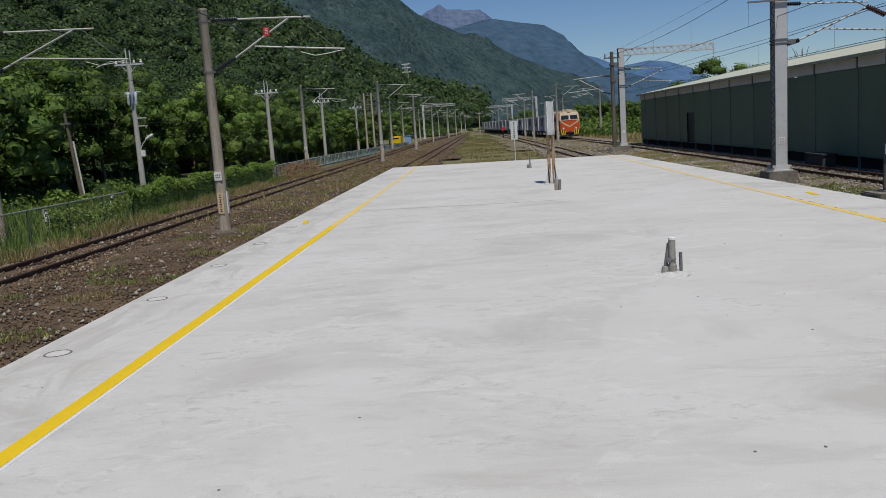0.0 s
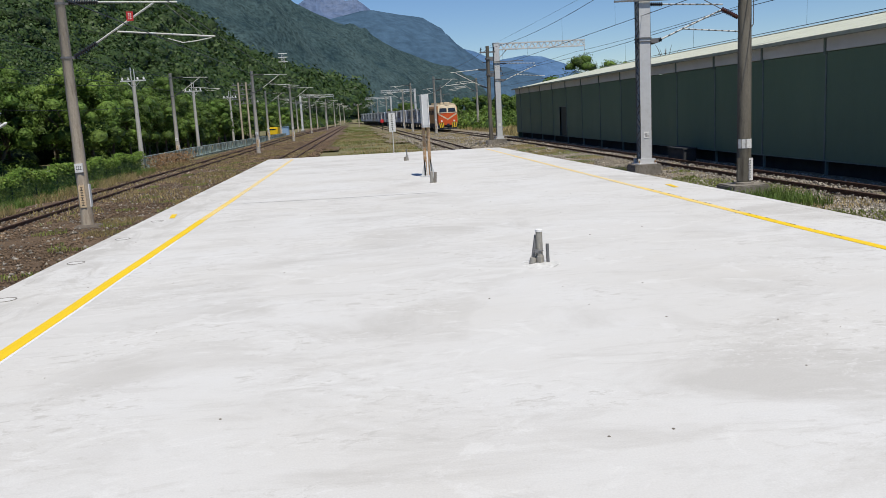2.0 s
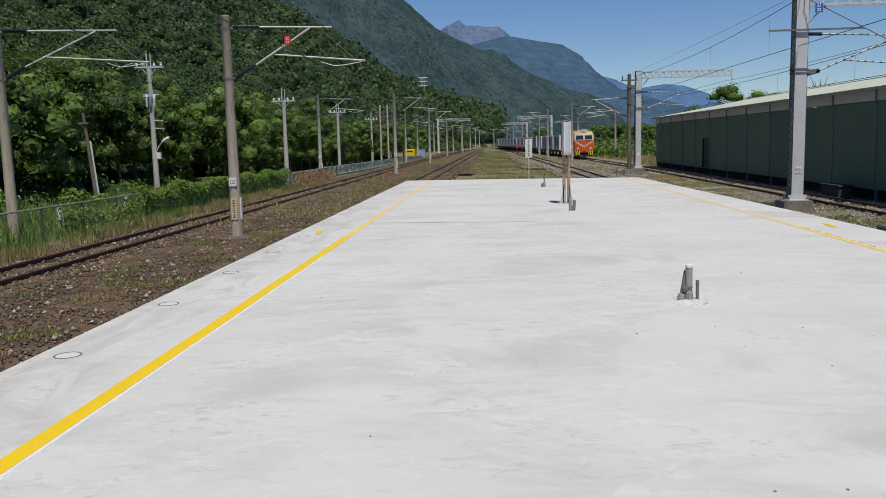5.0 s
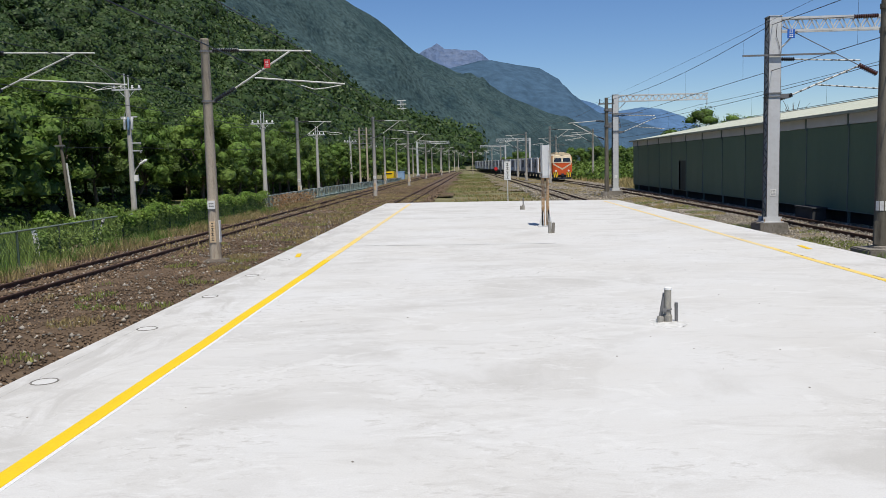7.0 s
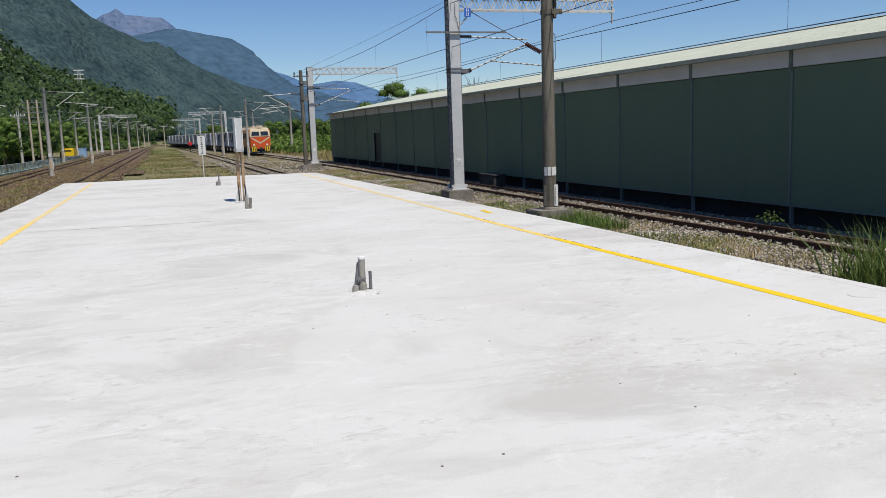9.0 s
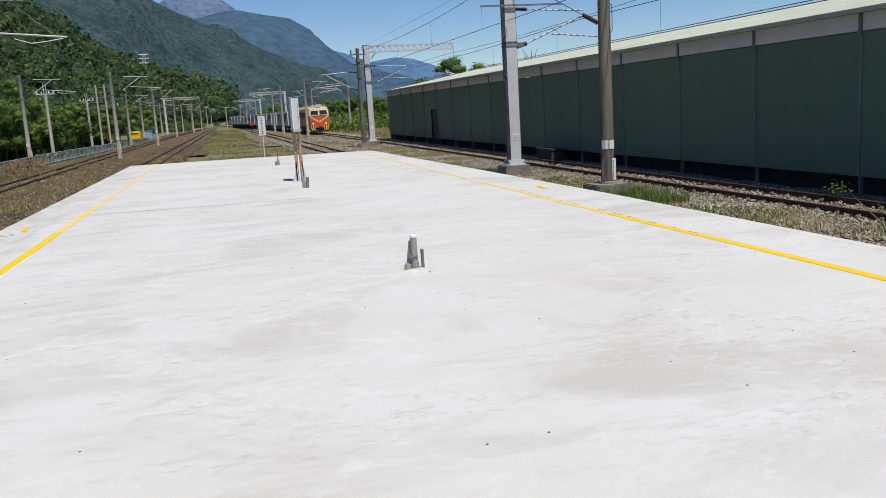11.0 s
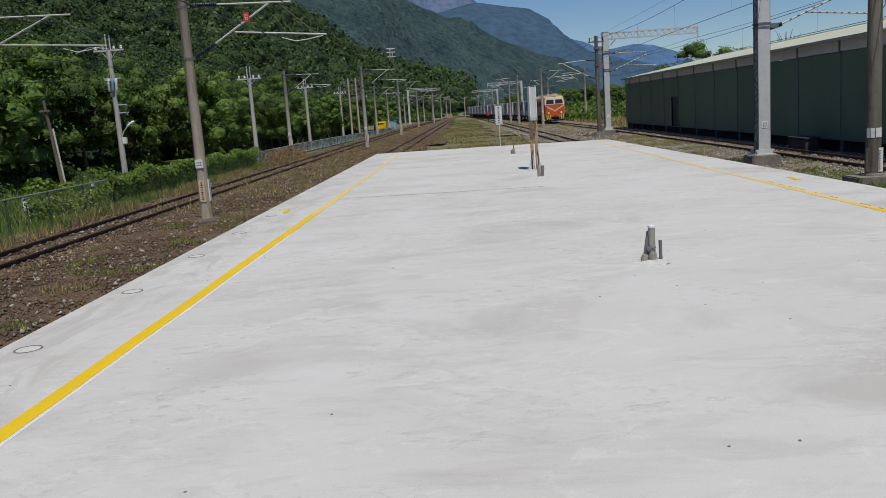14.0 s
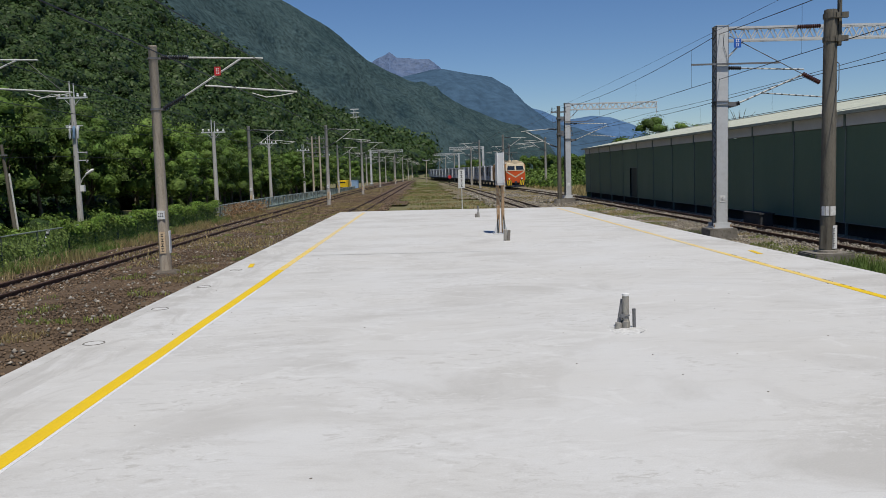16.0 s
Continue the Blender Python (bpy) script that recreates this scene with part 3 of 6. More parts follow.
me.materials.append(M_SLAB)
platform = tagged(new("platform", me), "white new concrete island platform with grey stains", kind="structure")
inset = Build()
cx, cy = 1.3, 12
pts = [(x + (0.08 if x < cx else -0.08), y - (0.08 if y > cy else -0.08)) for x, y in outline]
inset.extrude(pts, "z", -1.5, -0.16)
part("platform_wall", inset, M_SIDE, platform, "stained grey platform side wall")


def flat_strip(line, w, z, h=0.003):
    return Build().sweep([(-w / 2, 0), (w / 2, 0), (w / 2, h), (-w / 2, h)], [(x, y, z) for x, y in line])


def wavy(x, y0, y1, amp, seed, step=0.6):
    return [((x(y) if callable(x) else x) + amp * noise.noise(Vector((y * 0.6, seed, 0))), y) for y in np.arange(y0, y1 + 0.01, step)]


line_l = wavy(-2.60, -13.5, 33.9, 0.012, 2.0)
line_r = wavy(lambda y: 5.22 + 0.05 * max(0, min(1, (10 - y) / 4)), -13.5, 32.9, 0.012, 7.0)


def safety_line(pts, width, label, worn=(14.5, 20)):
    """A painted line, fresh near the middle of the platform and worn pale towards its end."""
    t = thing("safety_line", label, "safety line", (0, 0, 0), group="platform safety lines")
    cut = [0, sum(p[1] < worn[0] for p in pts), sum(p[1] < worn[1] for p in pts), len(pts) - 1]
    for i, (name, mat) in enumerate((("fresh_stretch", M_YELLOW), ("faded_stretch", M_YMID), ("worn_stretch", M_YPALE))):
        part(name, flat_strip(pts[cut[i]:cut[i + 1] + 1], width, 0.0005), mat, t)
    return t


safety_line(line_l, 0.125, "yellow painted safety line wearing pale towards its end", (13.5, 18))
solid("line_edge", flat_strip([(x + 0.078, y) for x, y in line_l if y < 12], 0.03, 0.0004, 0.0015), M_HALO, "white masking edge beside the yellow line", "paint edge")
safety_line(line_r, 0.115, "yellow painted safety line with a ragged dark edge", (10.2, 14.5))
crack = Build()
for y in np.arange(8.0, 14.5, 0.16):
    if random.random() < 0.75:
        xa, xb, yb = 5.272 + random.uniform(-.004, .004), 5.283 + random.uniform(-.003, .006), y + random.uniform(0.05, 0.15)
        if int(y * 100) % 3:
            crack.box(xa, y, 0.0005, xb, yb, 0.0045)
solid("joint_crack", crack, M_BLACK, "broken dark joint along the yellow line", "crack", kind="stuff")
for x, y, rot, name in ((-3.28, 14.95, 8, "left"), (5.80, 14.55, -6, "right")):
    solid("stop_mark", Build().box(-0.045, -0.30, 0.002, 0.045, 0.30, 0.006, pose(x, y, 0, 0, 0, rot)), M_YELLOW, "small worn yellow stop mark at the platform edge", "stop mark", "stop marks")
solid("edge_coping", Build().box(LEFT_EDGE + 0.004, -13.9, -0.05, LEFT_EDGE + 0.16, FAR_L - 0.05, 0.0012), M_SLAB, "white concrete coping along the platform edge", kind="structure")
ed = Build().sweep([(-0.15, -0.05), (0.0, -0.05), (0.0, 0.0012), (-0.15, 0.0012)], [(6.292, -13.9, 0), (6.292, 12.9, 0), (6.17, 20, 0), (5.94, 29, 0), (5.852, FAR_R - 0.06, 0)])
solid("edge_coping", ed, M_SLAB, "white concrete coping along the platform edge", kind="structure")
# the joint across the slab
jl = [(x, 16.3 + 0.10 * noise.noise(Vector((x * 0.7, 3.3, 0))) - 0.07 * x) for x in np.arange(-2.4, 1.8, 0.2)]
jt = Build()
for i in range(len(jl) - 1):
    (xa, ya), (xb, yb) = jl[i], jl[i + 1]
    w = 0.012 + 0.03 * abs(noise.noise(Vector((xa * 2, 9.1, 0))))
    kk = len(jt.v)
    jt.v += [(xa, ya - w, 0.0035), (xb, yb - w, 0.0035), (xb, yb + w, 0.0035), (xa, ya + w, 0.0035)]
    jt.f.append((kk, kk + 1, kk + 2, kk + 3))
solid("slab_joint", jt, M_JOINT, "grey construction joint across the slab", "joint", kind="structure")
# round capped holes along both edges
lid_proto = None
for x, ys_ in ((-3.43, [4.1 + 2.05 * i for i in range(6)]), (5.86, [5.65])):
    for y in ys_:
        if x > 0:
            pc = thing("capped_hole", "faint round mortar cap near the platform edge", "hole cap", (x, y, 0), group="capped holes")
            part("cap", Build().lathe((0, 0, 0.001), (0, 0, 1), [(0, 0.12), (0.004, 0.115)], 20), M_SLAB, pc)
            continue
        m = pose(x + random.uniform(-.03, .03), y + random.uniform(-.05, .05), 0, 0, 0, random.uniform(0, 360))
        if lid_proto is None:
            lid_proto = thing("capped_hole", "round grey mortar cap flush with the platform", "hole cap", group="capped holes")
            part("rim", Build().lathe((0, 0, 0.001), (0, 0, 1), [(0, 0.108), (0.004, 0.105), (0.004, 0.099), (0.001, 0.096)], 20), M_RIM, lid_proto)
            part("cap", Build().lathe((0, 0, 0.0005), (0, 0, 1), [(0, 0.093), (0.002, 0.09)], 20), M_SLAB, lid_proto)
            lid_proto.matrix_world = m
        else:
            copy_thing(lid_proto, m)
specks = Build()
for i in range(130):
    x, y, r = random.uniform(-3.5, 6.1), random.uniform(1.5, 18) ** 1.0, random.uniform(0.004, 0.011)
    specks.lathe((x, y, -0.001), (0, 0, 1), [(0, r), (r * 0.5, r * 0.7)], 5)
solid("grit", specks, M_PIER, "small dark grit scattered on the concrete", "grit", kind="stuff")

# ---- pipe stubs and posts on the platform ----
pipes = thing("pipe_stub", "cut grey pipes standing out of the platform in a mortar patch", "pipe", (1.855, 8.03, 0), group="pipe stubs")
part("main_pipe", Build().lathe((0, 0, 0), (0, 0, 1), [(0, 0.036), (0.335, 0.034)], 16), M_PIPE, pipes, smooth=True)
part("cap", Build().lathe((0, 0, 0.335), (0, 0, 1), [(0, 0.037), (0.022, 0.037), (0.026, 0.03)], 16), M_WHITE, pipes, "white pipe cap", True)
part("collar", Build().lathe((0, 0, 0), (0, 0, 1), [(0, 0.043), (0.085, 0.043), (0.09, 0.037)], 16), M_PIPE, pipes, "", True)
part("leaning_pipe", Build().tube((-0.078, -0.01, 0), (-0.024, 0.03, 0.30), 0.022, 0.018, 12), M_GALV_D, pipes, "dark leaning pipe", True)
part("leaning_collar", Build().lathe((-0.078, -0.01, 0), (0.15, 0.1, 1), [(0, 0.034), (0.07, 0.034), (0.075, 0.026)], 14), M_PIPE, pipes, "", True)
part("thin_pipe", Build().tube((0.085, 0.0, 0), (0.083, 0, 0.205), 0.017, 0.017, 10), M_GALV_D, pipes, "", True)
part("clamp", Build().box(-0.06, -0.045, 0.12, -0.02, -0.025, 0.16).tube((-0.05, -0.03, 0.13), (0.03, -0.045, 0.15), 0.007), M_GALV_D, pipes)
pv, pf = [(0, 0, 0.022)], []
for ring, (rad, hz) in enumerate(((0.09, 0.018), (0.17, 0.006), (0.20, -0.001))):
    for i in range(24):
        a = 2 * math.pi * i / 24
        rr = rad * (1 + 0.32 * noise.noise(Vector((math.cos(a) * 1.7, math.sin(a) * 1.7, ring * 0.7 + 4))))
        pv.append((0.01 + rr * math.cos(a) * 1.05, rr * math.sin(a) * 1.3, max(hz + 0.006 * noise.noise(Vector((a * 3, ring, 1))), -0.002)))
for i in range(24):
    pf.append((0, 1 + i, 1 + (i + 1) % 24))
    for r_ in (0, 1):
        pf.append((1 + r_ * 24 + i, 1 + (r_ + 1) * 24 + i, 1 + (r_ + 1) * 24 + (i + 1) % 24, 1 + r_ * 24 + (i + 1) % 24))
patch = Build()
patch.v, patch.f = pv, pf
part("mortar_patch", patch, M_MORTAR, pipes, "rough white mortar", True)

st = thing("pipe_stub", "short grey concrete-filled pipe stubs on the platform", "pipe", (1.72, 18.42, 0), group="pipe stubs")
part("pipe", Build().lathe((-0.025, 0, 0), (0, 0, 1), [(0, 0.042), (0.26, 0.036), (0.27, 0.02)], 12), M_PIPE, st, "", True)
part("pipe", Build().lathe((0.045, 0.02, 0), (0.08, 0, 1), [(0, 0.038), (0.24, 0.034), (0.25, 0.02)], 12), M_PIER, st, "", True)
part("mortar_patch", Build().lathe((0, 0, -0.002), (0, 0, 1), [(0, 0.17), (0.012, 0.1)], 13), M_MORTAR, st)
st2 = thing("pipe_stub", "small pipe stub with a thin upright rod", "pipe", (1.72, 28.05, 0), group="pipe stubs")
part("pipe", Build().lathe((0, 0, 0), (0, 0, 1), [(0, 0.055), (0.17, 0.045)], 10), M_PIPE, st2, "", True)
part("pipe", Build().lathe((-0.08, 0, 0), (0, 0, 1), [(0, 0.035), (0.13, 0.03)], 10), M_PIER, st2, "", True)
part("rod", Build().tube((0, 0, 0.1), (0, 0, 0.40), 0.02), M_GALV_D, st2)

post = thing("sign_post", "rusty twin-leg post with a blank white side-on board", "sign post", (1.80, 20.6, 0))
for x in (-0.058, 0.058):
    part("leg", Build().extrude([(x - 0.036, -0.05), (x + 0.036, -0.05), (x + 0.036, -0.038), (x - 0.022, -0.038), (x - 0.022, 0.038), (x + 0.036, 0.038), (x + 0.036, 0.05), (x - 0.036, 0.05)], "z", 0.0, 1.32), M_RUST, post, "rust-streaked steel channel")
for x in (-0.055, 0.055):
    part("gusset", Build().extrude([(x - 0.12 if x < 0 else x + 0.12, 0.0), (x, 0.0), (x, 0.5)], "y", -0.05, -0.04), M_GALV, post)
    part("gusset", Build().extrude([(-0.16, 0.0), (0.16, 0.0), (0.05, 0.36), (-0.05, 0.36)], "x", x - 0.006, x + 0.006), M_GALV, post)
part("base_plate", Build().box(-0.19, -0.2, 0.002, 0.21, 0.2, 0.02), M_GALV, post)
part("board", Build().box(-0.085, -0.30, 1.27, -0.065, 0.30, 2.03), M_WHITE, post, "white sign board seen edge-on", bevel=0.004)
part("board", Build().box(0.065, -0.30, 1.27, 0.085, 0.30, 2.03), M_WHITE, post, "white sign board seen edge-on", bevel=0.004)
part("board_frame", Build().box(-0.065, -0.27, 1.27, 0.065, -0.255, 2.02).box(-0.065, 0.255, 1.27, 0.065, 0.27, 2.02).box(-0.09, -0.26, 1.22, 0.09, 0.26, 1.27), M_GALV, post)

ws = thing("warning_sign", "narrow white upright sign on a thin white post", "sign", (2.45, 55.8, -1.1))
part("pole", Build().tube((0, 0.03, 0), (0, 0.03, 2.7), 0.03), M_WHITE, ws)
part("board", Build().box(-0.23, -0.012, 1.52, 0.23, 0.012, 2.78), M_WHITE, ws, "white enamel board", bevel=0.004)
SIGN_BOARD = ws.children[1]


# ---- overhead line masts ----
def insulator(p, q, r, n_sheds, mat, parent):
    p, q = Vector(p), Vector(q)
    length = (q - p).length
    prof = [(0, r * 0.4)]
    for i in range(n_sheds):
        h = length * (i + 0.2) / n_sheds
        s = length / n_sheds
        prof += [(h, r * 0.45), (h + s * 0.15, r), (h + s * 0.45, r * 0.95), (h + s * 0.6, r * 0.45)]
    prof += [(length, r * 0.4)]
    return part("insulator", Build().lathe(p, q - p, prof, 10), mat, parent, "", True)


def bars(parent, x0, x1, y, z0, z1, rows, mat, cols=1):
    """Illegible writing as plain bars on a plate facing -y: one barred shape a character."""
    h, w = (z1 - z0) / rows, (x1 - x0) / cols
    for r in range(rows):
        for c in range(cols):
            a, b, zc, xm = x0 + c * w + w * 0.12, x0 + (c + 1) * w - w * 0.12, z0 + (r + 0.5) * h, x0 + (c + 0.5) * w
            e, q = h * 0.34, w * 0.09
            sh = [(a, zc - e), (b, zc - e), (b, zc - e * 0.55), (xm + q, zc - e * 0.55), (xm + q, zc + e * 0.55), (b, zc + e * 0.55), (b, zc + e), (a, zc + e),
                  (a, zc + e * 0.55), (xm - q, zc + e * 0.55), (xm - q, zc - e * 0.55), (a, zc - e * 0.55)]
            part("character_bar", Build().extrude(sh, "y", y - 0.003, y), mat, parent)


def round_mast(x, y, z0, height, r0, r1, reach, mat, label, group, plates=True, foot=True):
    """A round concrete mast with a cantilever that reaches towards +x (reach > 0)."""
    t = thing("overhead_mast", label, "overhead mast", (x, y, z0), group=group)
    part("shaft", Build().lathe((0, 0, 0), (0, 0, 1), [(0, r0), (height - 0.06, r1), (height - 0.05, r1 * 1.06), (height, r1 * 1.04)], 20), mat, t, smooth=True)
    if foot:
        part("foundation", Build().lathe((0.05, -0.02, -0.1), (0, 0, 1), [(0, 0.46), (0.10, 0.42), (0.14, 0.34)], 9), M_FOOT, t, "rough dirty concrete footing")
    h = height
    s = reach
    part("clamp", Build().lathe((0, 0, h - 0.40), (0, 0, 1), [(0, r1 + 0.03), (0.06, r1 + 0.03)], 16).box(r1, -0.03, h - 0.40, r1 + 0.12, 0.03, h - 0.34), M_GALV_D, t)
    part("clamp", Build().lathe((0, 0, h - 1.85), (0, 0, 1), [(0, r1 + 0.04), (0.06, r1 + 0.04)], 16).box(r1, -0.03, h - 1.85, r1 + 0.12, 0.03, h - 1.79), M_GALV_D, t)
    insulator((0.22, 0, h - 0.34), (1.02, 0, h - 0.36), 0.075, 12, M_INSUL_K, t)
    part("top_arm", Build().tube((1.0, 0, h - 0.36), (s + 0.1, 0, h - 0.44), 0.026), M_TUBE, t, "", True)
    insulator((0.22, 0, h - 1.80), (0.86, 0, h - 1.45), 0.075, 10, M_INSUL_K, t)
    part("diagonal_arm", Build().tube((0.84, 0, h - 1.46), (s - 0.55, 0, h - 0.44), 0.028), M_TUBE, t, "", True)
    part("registration_arm", Build().tube((1.45, 0, h - 1.17), (s + 1.05, 0, h - 1.42), 0.024), M_TUBE, t, "", True)
    part("drop_wire", Build().tube((s - 0.25, 0, h - 0.46), (s + 0.75, 0, h - 1.36), 0.008, n=5), M_GALV_D, t)
    part("steady_arm", Build().path([(s - 0.25, 0, h - 1.42), (s + 0.15, 0, h - 1.55), (s + 0.5, 0, h - 1.52), (s + 0.95, 0, h - 1.45)], 0.014, 5), M_TUBE, t)
    if plates:
        p1 = part("number_plate", Build().box(-0.11, -r0 - 0.012, 1.55, 0.11, -r0 + 0.03, 1.80), M_WHITE, t, "white number plate")
        bars(p1, -0.08, 0.08, -r0 - 0.0125, 1.60, 1.75, 1, M_GALV_D, 3)
        p2 = part("warning_plate", Build().box(-0.085, -r0 - 0.012, 0.55, 0.085, -r0 + 0.03, 1.18), M_CREAM, t, "orange and white high-voltage warning plate")
        bars(p2, -0.05, 0.05, -r0 - 0.0125, 0.58, 1.15, 4, M_BLACK)
        part("warning_plate", Build().box(r0 - 0.02, -0.07, 0.55, r0 + 0.012, 0.07, 1.20), M_WHITE, t, "white plate on the mast's side")
    return t


bars(SIGN_BOARD, -0.085, 0.085, -0.0125, 1.58, 2.72, 4, M_BLACK)
mast = round_mast(-7.80, 24.3, -1.1, 6.55, 0.175, 0.125, 3.05, M_POLE, "brown weathered concrete mast with insulated arms", "left overhead masts")
rp = part("distance_plate", Build().box(1.75, -0.06, 5.65, 1.93, -0.045, 5.90), M_RED, mast, "small red number plate")
bars(rp, 1.79, 1.89, -0.0605, 5.68, 5.87, 2, M_WHITE, 2)
plain_mast = round_mast(-8.55, 72.7, -1.1, 7.0, 0.175, 0.125, 2.85, M_POLE_L, "weathered concrete mast with insulated arms", "left overhead masts")
for x, y, rz in ((-8.05, 106.5, 0), (-8.55, 158, 0), (-6.9, 196, 0), (-6.2, 240, 0), (-5.6, 290, 0), (-5.0, 345, 0)):
    copy_thing(plain_mast, pose(x, y, -1.1, 0, 0, rz))
round_mast(-15.35, 25.2, -1.15, 6.85, 0.175, 0.125, 3.75, M_POLE, "weathered concrete mast behind the wire fence", "left overhead masts", False)
for x, y in ((-14.75, 70), (-12.6, 120.5), (-13.5, 150), (-13.0, 186), (-10.5, 225), (-9.5, 262)):
    copy_thing(plain_mast, pose(x, y, -1.15, 0, 0, 0))


def truss(t, name, x0, x1, y, z0, z1, d, n, mat, thick=1.0):
    """A lattice beam along x."""
    b = Build()
    for yy in (-d / 2, d / 2):
        for z in (z0, z1):
            b.box(x0, y + yy - 0.022 * thick, z - 0.022 * thick, x1, y + yy + 0.022 * thick, z + 0.022 * thick)
        for i in range(n):
            xa, xb = x0 + (x1 - x0) * i / n, x0 + (x1 - x0) * (i + 1) / n
            xm = (xa + xb) / 2
            b.tube((xa, y + yy, z0), (xm, y + yy, z1), 0.016 * thick, n=4).tube((xm, y + yy, z1), (xb, y + yy, z0), 0.016 * thick, n=4)
    for i in range(n + 1):
        xa = x0 + (x1 - x0) * i / n
        b.tube((xa, y - d / 2, z1), (xa, y + d / 2, z1), 0.012, n=4).tube((xa, y - d / 2, z0), (xa, y + d / 2, z0), 0.012, n=4)
    return part(name, b, mat, t, "pale lattice beam")


def box_mast(x, y, z0, height, beam, label, detail):
    """A built-up steel mast: plate faces in front and behind, lattice sides, a lattice beam on top."""
    t = thing("portal_mast", label, "overhead mast", (x, y, z0), group="right portal masts")
    w, d, zb = 0.21, 0.23, 0.42
    part("foundation", Build().box(-0.52, -0.5, -0.4, 0.48, 0.5, zb - 0.08), M_PIER, t, "stained concrete pier", bevel=0.03)
    part("base_plate", Build().box(-0.36, -0.36, zb - 0.078, 0.36, 0.36, zb - 0.04), M_GALV, t)
    part("base_stiffener", Build().box(-0.33, -0.27, zb - 0.04, 0.33, -0.235, zb + 0.12), M_GALV, t)
    part("base_stiffener", Build().box(-0.33, 0.235, zb - 0.04, 0.33, 0.27, zb + 0.12), M_GALV, t)
    for sx in (-0.3, 0.3):
        for sy in (-0.3, 0.3):
            part("anchor_bolt", Build().tube((sx, sy, zb - 0.08), (sx, sy, zb + 0.06), 0.022, n=6), M_RUST, t)
    part("front_plate", Build().box(-w, -d, zb - 0.04, w, -d + 0.012, height), M_GALV, t, "light grey galvanised steel plate")
    part("back_plate", Build().box(-w, d - 0.012, zb - 0.04, w, d, height), M_GALV, t)
    for sx in (-w, w):
        lac = Build()
        n = 15
        for i in range(n):
            za, zc = zb + (height - zb) * i / n, zb + (height - zb) * (i + 1) / n
            ya, yb = (-d, d) if i % 2 else (d, -d)
            m = (za + zc) / 2
            lac.tube((sx, ya * 0.9, za), (sx, yb * 0.9, m), 0.016, n=4).tube((sx, yb * 0.9, m), (sx, ya * 0.9, zc), 0.016, n=4)
        for yy in (-d + 0.03, d - 0.03):
            lac.box(sx - 0.008, yy - 0.03, zb, sx + 0.008, yy + 0.03, height)
        part("side_lattice", lac, M_GALV_D, t, "dark lattice bracing")
    part("cap", Build().box(-w - 0.02, -d - 0.02, height, w + 0.02, d + 0.02, height + 0.02), M_GALV, t)
    truss(t, "lattice_beam", w - 0.05, beam, 0, height - 0.5, height - 0.06, 0.3, 14, M_GALV, 1.5 if detail else 1.9)
    part("knee_brace", Build().tube((w, 0, height - 1.15), (w + 0.62, 0, height - 0.52), 0.03), M_GALV, t)
    part("beam_drop", Build().box(beam - 0.05, -0.03, height - 0.95, beam, 0.03, height - 0.06), M_GALV, t)
    part("crossbar", Build().box(-1.15, -d - 0.10, 6.22 - 0.02, 2.05, -d - 0.04, 6.26), M_GALV_D, t, "grey steel angle bar")
    part("band", Build().box(-w - 0.03, -d - 0.03, 4.9, w + 0.03, d + 0.03, 4.94), M_GALV_D, t)
    part("band", Build().box(-w - 0.03, -d - 0.03, 4.78, w + 0.03, d + 0.03, 4.81).box(w, -0.1, 4.74, w + 0.35, 0.1, 4.90), M_GALV_D, t)
    insulator((w + 0.02, 0, 6.12), (w + 0.55, 0, 6.10), 0.075, 7, M_INSUL_K, t)
    part("top_tube", Build().tube((w + 0.5, 0, 6.10), (3.05, 0, 6.0), 0.026), M_TUBE, t, "pale banded tube", True)
    insulator((w + 0.05, 0, 4.74), (w + 0.50, 0, 4.86), 0.085, 7, M_INSUL_K, t)
    part("diagonal_tube", Build().tube((w + 0.48, 0, 4.86), (3.1, 0, 5.85), 0.030), M_TUBE, t, "pale banded tube", True)
    part("registration_tube", Build().tube((1.45, 0, 5.20), (3.75, 0, 5.0), 0.024), M_TUBE, t, "pale banded tube", True)
    for (a, b_), r in ((((w + 0.5, 0, 6.10), (3.05, 0, 6.0)), 0.029), (((w + 0.48, 0, 4.86), (3.1, 0, 5.85)), 0.033), (((1.45, 0, 5.20), (3.75, 0, 5.0)), 0.027)):
        a, b_ = Vector(a), Vector(b_)
        for i in range(1, 9):
            part("tube_band", Build().tube(a.lerp(b_, i / 9), a.lerp(b_, i / 9 + 0.035), r, n=8), M_GALV_D, t)
    if detail:
        part("stay_rod", Build().tube((0.25, -0.1, height - 0.32), (2.95, -0.1, 5.83), 0.016), M_GALV_D, t)
        insulator((2.95, -0.1, 5.83), (3.6, -0.1, 5.50), 0.095, 9, M_INSUL_B, t)
        insulator((2.7, -0.2, height - 0.10), (3.55, -0.2, height - 0.08), 0.08, 11, M_INSUL_B, t)
        part("stay_rod", Build().tube((-0.3, -0.2, height - 0.14), (2.7, -0.2, height - 0.10), 0.018), M_GALV_D, t)
        np_ = part("number_plate", Build().box(-0.09, -d - 0.012, 1.30, 0.11, -d - 0.002, 1.53), M_WHITE, t, "white number plate")
        bars(np_, -0.07, 0.09, -d - 0.0125, 1.33, 1.50, 2, M_GALV_D, 3)
        bp = part("distance_plate", Build().box(0.40, -d - 0.03, 6.80, 0.66, -d - 0.02, 7.12), M_BLUE, t, "blue number plate")
        bars(bp, 0.46, 0.60, -d - 0.0305, 6.82, 7.12, 2, M_INSUL_W, 2)
